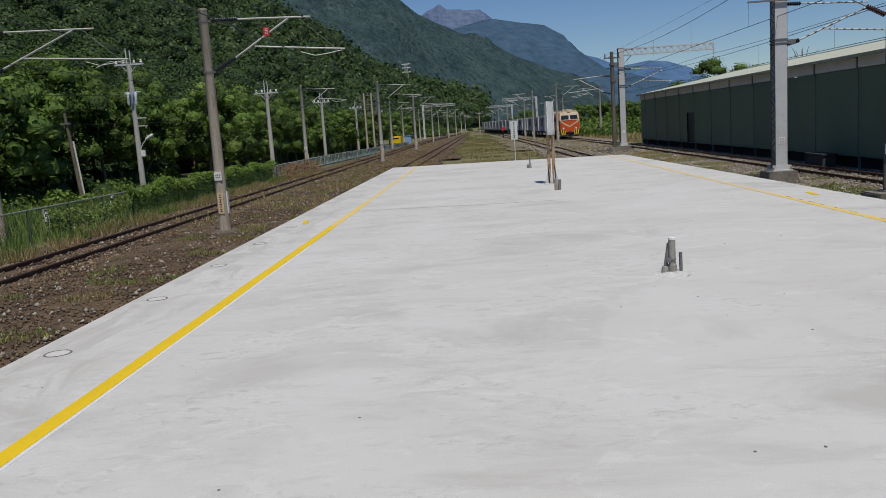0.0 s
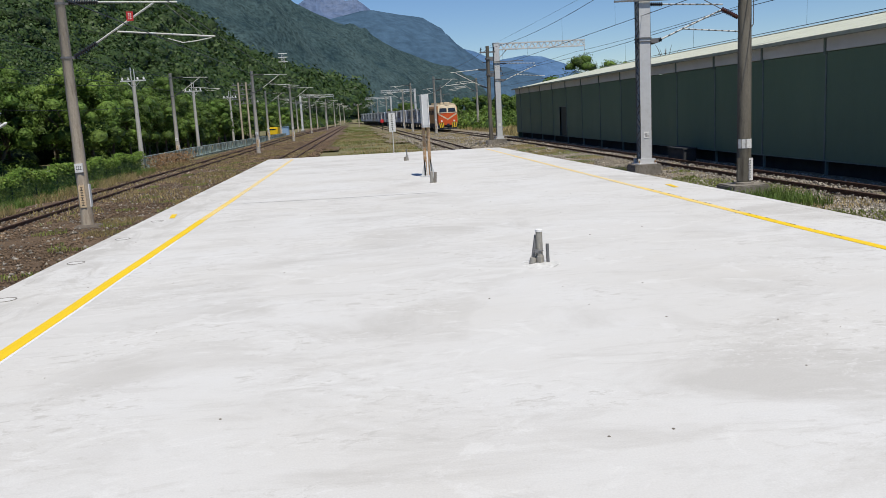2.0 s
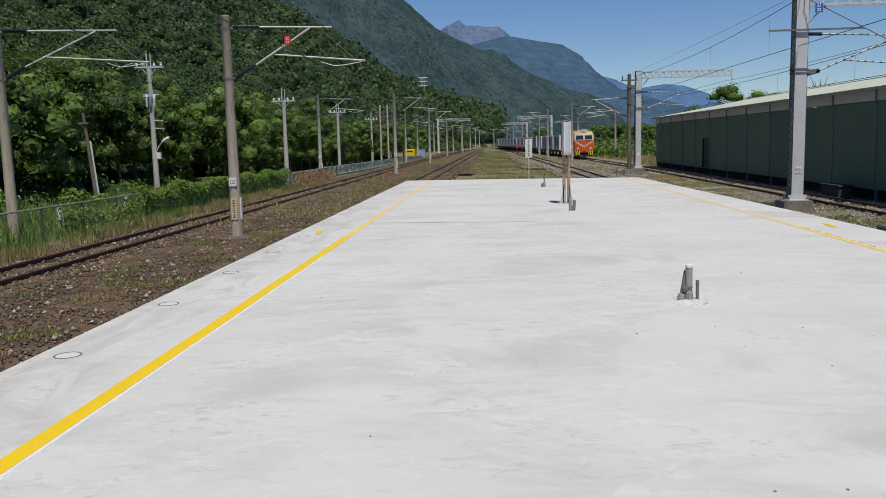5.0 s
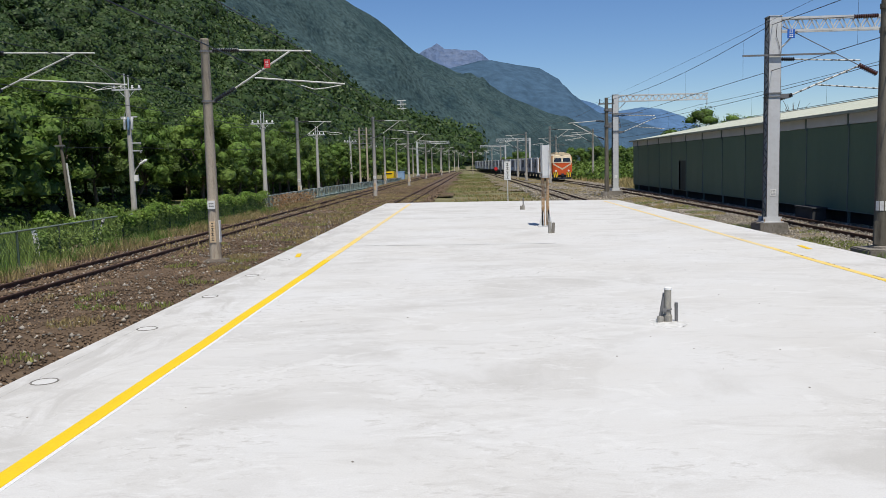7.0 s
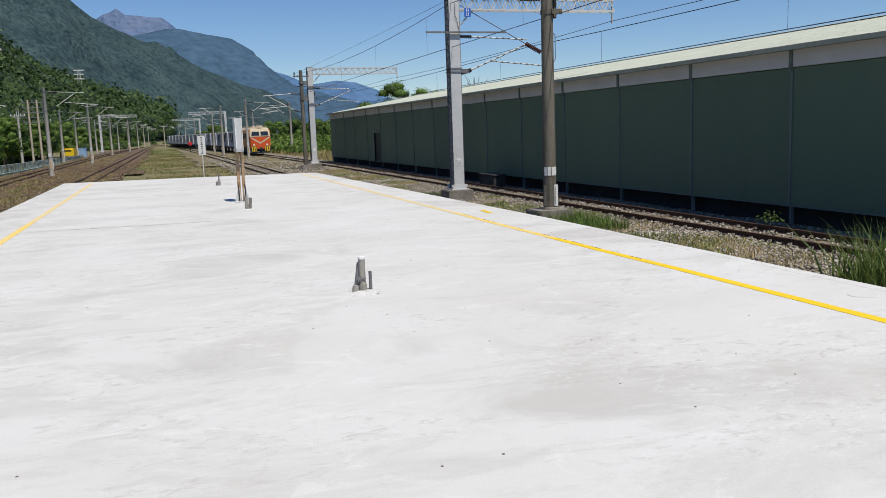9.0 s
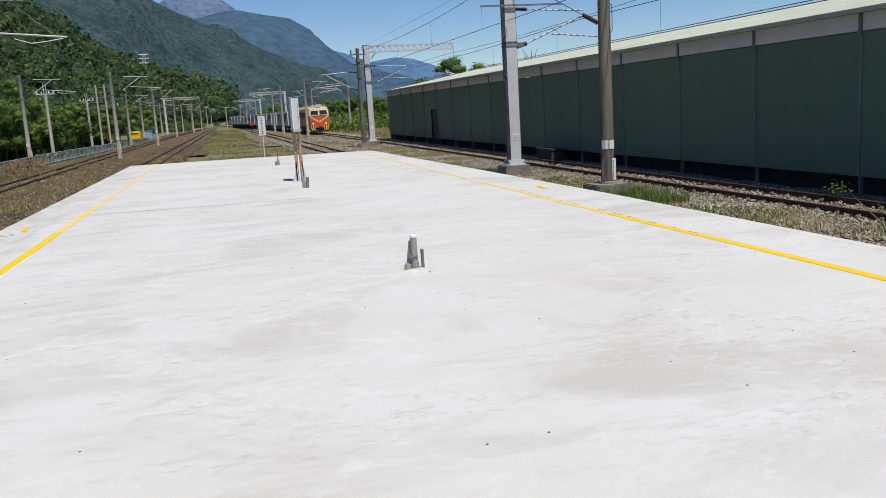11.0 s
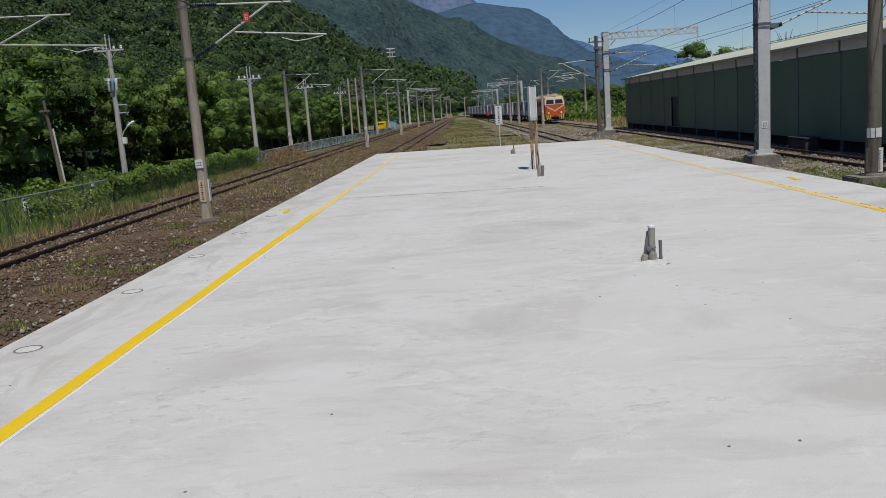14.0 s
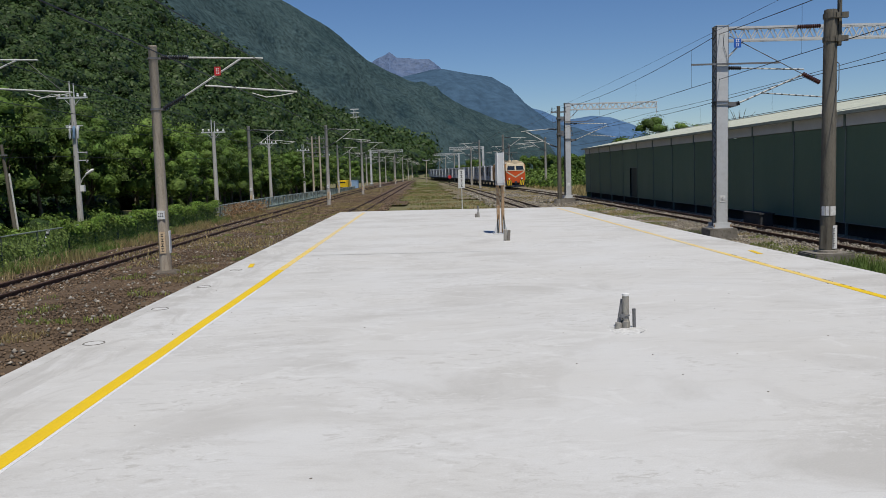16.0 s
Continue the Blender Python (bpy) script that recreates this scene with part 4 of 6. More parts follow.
        part("loose_cable", Build().path([(0.05, -d - 0.01, 7.3), (0.02, -d - 0.03, 6.9), (0.12, -d - 0.03, 6.6), (0.19, -d - 0.02, 6.2)], 0.008, 5), M_BLACK, t)
    else:
        part("number_plate", Build().box(-0.09, -d - 0.012, 1.30, 0.11, -d - 0.002, 1.53), M_WHITE, t, "white number plate")
    return t


box_mast(10.73, 29.9, -1.1, 7.58, 6.85, "light grey galvanised lattice mast carrying a beam", True)
m3 = box_mast(11.15, 64.0, -1.1, 7.65, 7.0, "light grey galvanised lattice mast carrying a beam", False)
for x, y, rz in ((-11.5, 179, 0), (12.4, 172, 180), (9.9, 232, 180)):
    copy_thing(m3, pose(x, y, -1.1, 0, 0, rz))

# the dark round mast close to the platform
dm = thing("overhead_mast", "dark stained round concrete mast with white painted bands", "overhead mast", (10.36, 21.1, -1.1), group="dark round masts")
part("shaft", Build().lathe((0, 0, 0.3), (0, 0, 1), [(0, 0.19), (6.15, 0.16), (6.2, 0.15)], 22), M_POLE_D, dm, smooth=True)
part("foundation", Build().box(-0.55, -0.5, -0.4, 0.5, 0.5, 0.32), M_PIER, dm, "dark stained concrete block", bevel=0.03)
part("collar", Build().lathe((0, 0, 0.32), (0, 0, 1), [(0, 0.26), (0.05, 0.25), (0.06, 0.2)], 20), M_PIER, dm)
for z in (5.70, 6.28):
    part("head_clamp", Build().lathe((0, 0, z), (0, 0, 1), [(0, 0.185), (0.12, 0.185)], 16).box(0.05, -0.21, z - 0.01, 0.36, -0.13, z + 0.13).box(0.05, 0.13, z - 0.01, 0.36, 0.21, z + 0.13), M_POLE_D, dm, "rusted head clamp")
part("earth_rod", Build().box(0.19, -0.045, 5.6, 0.27, 0.045, 7.9), M_POLE_D, dm, "upright steel bar")
part("step_loop", Build().path([(0.17, 0, 5.2), (0.24, 0, 5.15), (0.24, 0, 4.5), (0.17, 0, 4.4)], 0.012, 5), M_GALV_D, dm)
wb = Build()
for a0 in (-150, -118, -84, -58):
    m = pose(0, 0, 0, 0, 0, a0 + 90)
    wb.box(-0.045, -0.193, 1.28, 0.045, -0.183, 1.52, m)
part("painted_band", wb, M_WHITE, dm, "worn white painted marks")
pl = part("warning_plate", Build().box(0.0, -0.200, 0.42, 0.13, -0.19, 1.02, pose(0, 0, 0, 0, 0, 14)), M_WHITE, dm, "white upright plate with faint writing")
part("warning_plate", Build().box(-0.12, -0.200, 0.42, -0.03, -0.19, 1.02, pose(0, 0, 0, 0, 0, -38)), M_POLE_D, dm, "dark weathered plate")
bars(pl, 0.05, 0.10, -0.202, 0.46, 0.98, 4, M_GALV_D)

for x, y, h, lab in ((10.35, 63.2, 7.4, "dark round concrete mast beside the lattice mast"), (12.3, 71.5, 6.3, "slender weathered round concrete mast"), (18.3, 104, 7.2, "slender dark mast near the bushes")):
    t = thing("overhead_mast", lab, "overhead mast", (x, y, -1.1), group="dark round masts")
    part("shaft", Build().lathe((0, 0, 0), (0, 0, 1), [(0, 0.17), (h, 0.13)], 14), M_POLE_D, t, smooth=True)
    part("foundation", Build().lathe((0, 0, -0.1), (0, 0, 1), [(0, 0.5), (0.4, 0.42)], 8), M_PIER, t)
    part("crossarm", Build().box(-0.6, -0.06, h - 0.5, 0.6, 0.06, h - 0.4), M_GALV_D, t)
    insulator((-0.5, 0, h - 0.4), (-0.5, 0, h - 0.1), 0.06, 4, M_INSUL_K, t)
    insulator((0.5, 0, h - 0.4), (0.5, 0, h - 0.1), 0.06, 4, M_INSUL_K, t)
    if y < 70:
        insulator((-0.16, 0, h - 1.75), (-0.8, 0, h - 1.72), 0.08, 8, M_INSUL_K, t)
        part("top_arm", Build().tube((-0.8, 0, h - 1.72), (-2.9, 0, h - 1.85), 0.028), M_TUBE, t, "pale tube arm", True)
        insulator((-0.16, 0, h - 3.1), (-0.7, 0, h - 2.9), 0.08, 8, M_INSUL_K, t)
        part("diagonal_arm", Build().tube((-0.7, 0, h - 2.9), (-2.5, 0, h - 1.9), 0.028), M_TUBE, t, "pale tube arm", True)
        part("registration_arm", Build().tube((-1.2, 0, h - 2.65), (-3.3, 0, h - 2.8), 0.024), M_TUBE, t, "pale tube arm", True)
        for z in (h - 2.2, h - 1.0):
            part("clamp", Build().lathe((0, 0, z), (0, 0, 1), [(0, 0.2), (0.12, 0.2)], 12).box(0.1, -0.12, z - 0.1, 0.4, 0.12, z + 0.2), M_GALV_D, t)
for x, y, rz in ((8.1, 120, 180), (9.9, 103, 0), (17.0, 115, 180), (8.6, 150, 180), (14.5, 140, 180), (7.4, 200, 180), (6.6, 250, 180), (5.8, 300, 180)):
    copy_thing(plain_mast, pose(x, y, -1.1, 0, 0, rz))


# ---- overhead wires ----
def overhead(name, xc, zc, zm, ys, label, sag=0.35, dropper=8.0):
    """A messenger wire hung between supports, with droppers down to a level contact wire."""
    t = thing(name, label, "overhead wire", group="overhead wires")
    line, con = [], []
    for y0, y1 in zip(ys[:-1], ys[1:]):
        for i in range(12):
            u = i / 12
            y = y0 + (y1 - y0) * u
            line.append((xc(y), y, zm - sag * 4 * u * (1 - u)))
            con.append((xc(y), y, zc))
    for i, p in enumerate(line):
        if i % 3 == 1:
            part("dropper", Build().tube(p, (p[0], p[1], zc), 0.004, n=4), M_WIRE, t)
    part("messenger_wire", Build().path(line, 0.012, 5), M_WIRE, t)
    part("contact_wire", Build().path(con, 0.011, 5), M_WIRE, t)
    return t


overhead("overhead_wire", lambda y: -4.75 if y < 80 else -4.75 + 0.006 * (y - 80), 3.85, 4.95, [-24, 24.3, 72.7, 120, 168, 216, 300], "thin dark overhead contact line over the track", 0.3)
overhead("overhead_wire", lambda y: -11.6 if y < 120 else -11.6 + 0.02 * (y - 120), 3.85, 4.95, [-26, 22.6, 70, 120, 186, 262], "thin dark overhead contact line over the track", 0.3)
overhead("overhead_wire", lambda y: 10.62 if y < 64 else 10.62 - 0.03 * (y - 64), 4.6, 6.2, [-10, 29.9, 64, 103, 150, 200, 300], "dark overhead contact line passing the lattice masts", 0.42)
solid("earth_wire", Build().path([(10.5 - 0.03 * max(y - 64, 0), y, 6.3 + 0.0004 * (y - 30) * (y - 64) * (0.4 if y < 64 else 0.02)) for y in np.arange(-6, 170, 4.0)], 0.006, 5), M_WIRE, "fine earth wire strung over the lattice masts", "cable", "feeder cables")
overhead("overhead_wire", lambda y: 13.85 if y < 70 else 13.85 - 0.055 * (y - 70), 3.57, 4.62, [-4, 29.9, 64, 103, 140, 200], "thin dark overhead contact line over the track", 0.15)
for x, z in ((17.55, 5.62),):
    line = []
    for y0, y1 in ((-4, 29.9), (29.9, 64), (64, 115), (115, 170)):
        line += [(x - 0.02 * max(y0 + (y1 - y0) * i / 12 - 60, 0), y0 + (y1 - y0) * i / 12, z - 0.6 * (i / 12) * (1 - i / 12)) for i in range(12)]
    solid("feeder_cable", Build().path(line, 0.012, 5), M_WIRE, "dark sagging feeder cable between the masts", "cable", "feeder cables")


# ---- warehouse ----
WX, W_END, W_START, PITCH = 15.1, 77.0, -12.0, 4.13
wh = thing("warehouse", "long dark green metal warehouse with a pale roof", "warehouse")
joints = [74.8 - PITCH * i for i in range(21)]
edges = [W_END] + joints + [W_START]
door_lo, door_hi = 58.35, 60.3
for a, b in zip(edges[:-1], edges[1:]):
    lo, hi = b + 0.012, a - 0.012
    pieces = [(lo, hi)] if not lo < door_lo < hi else [(lo, door_lo), (door_hi, hi)]
    if lo < door_hi < hi and not lo < door_lo:
        pieces = [(door_hi, hi)]
    for y0, y1 in pieces:
        if y1 - y0 > 0.02:
            part("wall_panel", Build().box(WX, y0, -0.66, WX + 0.08, y1, 2.78), M_WALL, wh)
    part("fascia_panel", Build().box(WX - 0.05, b + 0.05, 2.80, WX + 0.05, a - 0.05, 3.24), M_FASCIA, wh, bevel=0.006)
for y in joints:
    part("cover_strip", Build().box(WX - 0.03, y - 0.035, -0.66, WX - 0.002, y + 0.035, 2.78), M_STRIP, wh)
    part("column_foot", Build().box(WX + 0.03, y - 0.035, -1.2, WX + 0.12, y + 0.035, -0.66), M_STRIP, wh, "grey column foot")
    part("fascia_bracket", Build().box(WX - 0.09, y - 0.05, 2.70, WX + 0.05, y + 0.05, 3.26), M_STRIP, wh)
part("plinth", Build().box(WX + 0.5, W_START, -1.3, WX + 0.6, W_END - 0.2, -0.6), M_PLINTH, wh, "recessed plinth, the shade under the wall put into its dark colour")
part("floor_slab", Build().box(WX + 0.1, W_START, -0.70, 33, W_END - 0.1, -0.662), M_PLINTH, wh)
part("drip_rail", Build().box(WX - 0.03, W_START, -0.69, WX + 0.09, W_END, -0.662), M_STRIP, wh)
dr = part("door", Build().box(WX + 0.09, door_lo - 0.05, -0.66, WX + 0.13, door_hi + 0.05, 1.48), M_DOOR, wh, "dark recessed doorway")
part("door_frame", Build().box(WX - 0.02, door_lo - 0.06, -0.66, WX + 0.1, door_lo, 1.5).box(WX - 0.02, door_hi, -0.66, WX + 0.1, door_hi + 0.06, 1.5).box(WX - 0.02, door_lo, 1.44, WX + 0.1, door_hi, 1.5), M_STRIP, dr)
part("wall_over_door", Build().box(WX, door_lo, 1.5, WX + 0.08, door_hi, 2.78), M_WALL, wh)
part("end_wall", Build().box(WX + 0.09, W_END - 0.1, -1.2, 33, W_END, 3.2), M_WALL, wh)
part("back_wall", Build().box(33, W_START, -1.2, 33.1, W_END, 3.2), M_WALL, wh)
part("rear_end_wall", Build().box(WX + 0.09, W_START, -1.2, 33, W_START + 0.1, 3.2), M_WALL, wh)
for gy in (W_START, W_END - 0.1):
    part("gable", Build().extrude([(WX + 0.1, 3.2), (33, 3.2), (24, 4.75)], "y", gy, gy + 0.1), M_WALL, wh)
rf = Build()
n = int((W_END - W_START + 0.6) / 0.38)
prof = []
for i in range(n):
    y = W_START - 0.3 + 0.38 * i
    prof += [(y, 0.0), (y + 0.27, 0.0), (y + 0.30, 0.035), (y + 0.35, 0.035)]
for (xa, za), (xb, zb) in (((WX - 0.32, 3.27), (24.0, 4.86)), ((33.4, 3.27), (24.0, 4.86))):
    k0 = len(rf.v)
    for y, dz in prof:
        rf.v += [(xa, y, za + dz), (xb, y, zb + dz), (xb, y, zb + dz - 0.05), (xa, y, za + dz - 0.05)]
    for j in range(len(prof) - 1):
        q = k0 + 4 * j
        rf.f += [(q, q + 4, q + 5, q + 1), (q + 3, q + 2, q + 6, q + 7), (q, q + 3, q + 7, q + 4)]
part("roof", rf, M_ROOF, wh, "pale greenish ribbed roof sheets")
part("ridge_cap", Build().extrude([(23.6, 4.86), (24, 4.93), (24.4, 4.86), (24, 4.90)], "y", W_START - 0.3, W_END + 0.3), M_ROOF, wh)
part("soffit", Build().box(WX - 0.3, W_START, 3.215, WX + 0.05, W_END + 0.2, 3.235), M_STRIP, wh)
part("gutter", Build().box(WX - 0.36, W_START - 0.3, 3.20, WX - 0.325, W_END + 0.3, 3.315), M_ROOF, wh, "pale roof edge trim")

cab = thing("relay_box", "low dark cable box in the warehouse shade beside the track", "relay box", (14.3, 35.2, -1.12))
part("body", Build().box(-0.25, -0.9, 0, 0.3, 0.9, 0.5), M_PLINTH, cab, bevel=0.02)
part("lid", Build().box(-0.3, -0.95, 0.502, 0.35, 0.95, 0.57), M_PLINTH, cab, bevel=0.01)


# ---- train ----
def along(y):
    a = math.atan((track_d(y + 2) - track_d(y - 2)) / 4)
    return pose(track_d(y), y, RAIL_Z, 0, 0, -math.degrees(a))


def wheelset(parent, y, r=0.45):
    for x in (-0.55, 0.55):
        part("wheel", Build().lathe((x - 0.06, y, r), (1, 0, 0), [(0, r), (0.04, r), (0.05, r * 0.95), (0.12, r * 0.9)], 18), M_WAGON_K, parent)


def locomotive(m):
    t = thing("locomotive", "orange electric locomotive with a cream V on its nose", "locomotive")
    t.matrix_world = m
    W = 1.40
    shell = [(-W, 1.0), (W, 1.0), (W, 3.0), (W - 0.10, 3.30), (-W + 0.10, 3.30), (-W, 3.0)]
    part("body", Build().extrude(shell, "y", 0.45, 15.5), M_LOCO_SIDE, t, "faded orange-brown body side", bevel=0.04)
    part("roof", Build().extrude([(-W + 0.11, 3.302), (W - 0.11, 3.302), (W - 0.45, 3.62), (-W + 0.45, 3.62)], "y", 0.42, 15.4), M_LOCO_CREAM, t, "cream roof", bevel=0.05)
    nose = Build()
    k0 = [(-W + 0.03, 0.75), (W - 0.03, 0.75), (W - 0.03, 2.35), (-W + 0.03, 2.35)]
    nose.v = [(x, y, z) for y, s in ((0.0, 0.93), (0.46, 1.0)) for x, z in ((x * s, z) for x, z in k0)]
    nose.f = [(0, 1, 2, 3), (7, 6, 5, 4), (0, 4, 5, 1), (1, 5, 6, 2), (2, 6, 7, 3), (3, 7, 4, 0)]
    part("nose", nose, M_ORANGE, t, "bright orange nose", bevel=0.05)
    cabf = Build()
    cabf.v = [(-1.3, 0.0, 2.352), (1.3, 0.0, 2.352), (1.15, 0.28, 3.35), (-1.15, 0.28, 3.35), (-W, 0.46, 2.352), (W, 0.46, 2.352), (W - 0.25, 0.46, 3.42), (-W + 0.25, 0.46, 3.42)]
    cabf.f = [(0, 1, 2, 3), (7, 6, 5, 4), (0, 4, 5, 1), (1, 5, 6, 2), (2, 6, 7, 3), (3, 7, 4, 0)]
    part("cab_front", cabf, M_LOCO_CREAM, t, "cream cab front", bevel=0.03)
    for s in (-1, 1):
        w = Build()
        w.v = [(s * 0.10, 0.035, 2.5), (s * 1.12, 0.035, 2.5), (s * 1.03, 0.17, 3.02), (s * 0.10, 0.17, 3.02)]
        w.v += [(x, y - 0.03, z) for x, y, z in w.v]
        w.f = [(0, 1, 2, 3), (7, 6, 5, 4), (0, 4, 5, 1), (1, 5, 6, 2), (2, 6, 7, 3), (3, 7, 4, 0)]
        part("windscreen", w, M_GLASS, t, "dark windscreen glass")
        v = Build()
        v.v = [(s * 0.0, -0.012, 1.42), (s * 1.22, -0.012, 2.15), (s * 1.22, -0.012, 2.36), (s * 0.0, -0.012, 1.62)]
        v.v += [(x, y + 0.02, z) for x, y, z in v.v]
        v.f = [(0, 1, 2, 3), (7, 6, 5, 4), (0, 4, 5, 1), (1, 5, 6, 2), (2, 6, 7, 3), (3, 7, 4, 0)]
        part("v_stripe", v, M_LOCO_CREAM, t, "cream V stripe")
        part("headlight", Build().lathe((s * 0.85, 0.0, 1.30), (0, -1, 0), [(0, 0.12), (0.05, 0.12), (0.06, 0.09)], 14), M_INSUL_W, t)
        pil = part("stripe_panel", Build().box(s * 0.55 if s > 0 else -1.28, -0.03, 0.42, 1.28 if s > 0 else -0.55, 0.05, 1.12), M_BLACK, t, "black panel with yellow hazard stripes")
        hz = Build()
        for i in range(3):
            x0 = 0.60 + 0.24 * i
            kk = len(hz.v)
            hz.v += [(s * min(x0 + 0.0, 1.27), -0.036, 1.11), (s * min(x0 + 0.13, 1.27), -0.036, 1.11), (s * max(x0 + 0.02, 0.56), -0.036, 0.43), (s * max(x0 - 0.11, 0.56), -0.036, 0.43)]
            hz.f.append((kk, kk + 1, kk + 2, kk + 3))
        part("hazard_stripes", hz, M_YELLOW, pil, "yellow diagonal stripes")
    part("coupler", Build().box(-0.15, -0.45, 0.65, 0.15, 0.1, 0.95), M_WAGON_K, t, bevel=0.02)
    part("pilot", Build().box(-1.2, 0.05, 0.2, 1.2, 0.25, 0.42), M_WAGON_K, t)
    part("underframe", Build().box(-1.2, 0.4, 0.45, 1.2, 15.4, 0.998), M_WAGON_K, t)
    part("roof_gear", Build().box(-0.7, 1.5, 3.622, 0.7, 6.0, 3.82), M_LOCO_CREAM, t, "cream roof equipment", bevel=0.02)
    part("roof_gear", Build().box(-0.6, 8.5, 3.622, 0.6, 13, 3.85), M_LOCO_CREAM, t, "cream roof equipment", bevel=0.02)
    part("headlamp_box", Build().box(-0.26, 0.26, 3.40, 0.26, 0.75, 3.74), M_LOCO_CREAM, t, bevel=0.03)
    for hx in (-0.45, 0.45):
        part("horn", Build().lathe((hx, 0.8, 3.72), (0, -1, 0), [(0, 0.03), (0.25, 0.04), (0.35, 0.09)], 10), M_GALV_D, t)
    part("pantograph", Build().path([(-0.5, 3.0, 3.65), (0, 4.2, 4.3), (0, 3.0, 4.9)], 0.03, 5).path([(0.5, 3.0, 3.65), (0, 4.2, 4.3)], 0.03, 5).tube((-0.8, 3.0, 4.92), (0.8, 3.0, 4.92), 0.03), M_GALV_D, t)
    for i in range(6):
        part("grille", Build().box(-W - 0.012, 3 + 1.7 * i, 2.2, -W + 0.002, 4.2 + 1.7 * i, 2.8), M_WAGON_K, t)
    for y in (2.2, 4.2, 11.6, 13.6):
        wheelset(t, y, 0.52)
    return t


LOCO_Y = 111.0
locomotive(along(LOCO_Y))
wagon = None
for i in range(16):
    y = LOCO_Y + 17.2 + 9.3 * i
    if wagon is None:
        wagon = thing("hopper_wagon", "dark hopper wagon with white ribs and ends", "wagon", group="train wagons")
        part("hopper", Build().extrude([(-0.8, 0.95), (0.8, 0.95), (1.3, 1.7), (1.3, 3.05), (-1.3, 3.05), (-1.3, 1.7)], "y", 0.5, 7.9), M_WAGON_K, wagon, "black hopper body")
        for yy in (0.28, 2.0, 4.1, 6.2, 8.05):
            part("rib" if yy not in (0.28, 8.05) else "end_panel", Build().box(-1.38, yy - (0.36 if yy == 0.28 else 0.75 if yy == 8.05 else 0.1), 0.9, 1.38, yy + (0.75 if yy == 0.28 else 0.3 if yy == 8.05 else 0.1), 3.12), M_WAGON_W, wagon, "white end panel" if yy in (0.28, 8.05) else "white rib")
        part("top_rim", Build().box(-1.4, 0.1, 3.121, -1.28, 8.3, 3.26).box(1.28, 0.1, 3.121, 1.4, 8.3, 3.26), M_WAGON_W, wagon)
        part("underframe", Build().box(-1.1, -0.1, 0.6, 1.1, 8.5, 0.9), M_WAGON_K, wagon)
        for yy in (1.2, 2.7, 5.7, 7.2):
            wheelset(wagon, yy)
        wagon.matrix_world = along(y)
    else:
        copy_thing(wagon, along(y))


# ---- fences and utility poles ----
def fence_x(y):
    return -13.7 + 0.0 * y


fence = thing("wire_fence", "rusty green wire fence overgrown with vines", "fence")
for i, y in enumerate(np.arange(14, 54, 2.5)):
    part("post", Build().tube((fence_x(y), y, -1.4), (fence_x(y), y, -0.06 + 0.03 * noise.noise(Vector((y, 0, 0)))), 0.035, n=6), M_FENCE, fence)
for y in np.arange(14, 54, 2.5):
    part("top_rail", Build().tube((fence_x(y), y, -0.08), (fence_x(y), y + 2.5, -0.08), 0.028, n=6), M_RAILBAR, fence, "pale galvanised rail")
mesh_w = Build()
for i in range(0, 266):
    y = 14 + 0.15 * i
    for d in (-1, 1):
        mesh_w.tube((fence_x(y), y, -1.15), (fence_x(y), y + 1.05 * d, -0.1), 0.0035, n=3, caps=False)
tagged(part("wire_mesh", mesh_w, M_FENCE, fence, "thin diamond wire mesh"), kind="stuff")
teal = thing("picket_fence", "weathered teal slat fence along the railway", "fence")
slat = Build().box(-0.015, -0.085, 0, 0.015, 0.085, 0.92).mesh("slat", M_TEAL)
for i in range(290):
    y = 54.3 + 0.34 * i
    ob = new("slat", slat)
    ob.parent = teal
    ob.matrix_local = pose(-13.65 + 0.01 * max(y - 80, 0), y, -1.12 - 0.006 * max(y - 70, 0), random.uniform(-16, 9), random.uniform(-3, 3), random.uniform(10, 50))
part("rail", Build().path([(-13.6 + 0.01 * max(y - 80, 0), y, -0.22 - 0.006 * max(y - 70, 0)) for y in np.arange(54, 152, 2)], 0.03, 5), M_TEAL, teal)
part("rail", Build().path([(-13.6 + 0.01 * max(y - 80, 0), y, -0.95 - 0.006 * max(y - 70, 0)) for y in np.arange(54, 152, 2)], 0.03, 5), M_TEAL, teal)


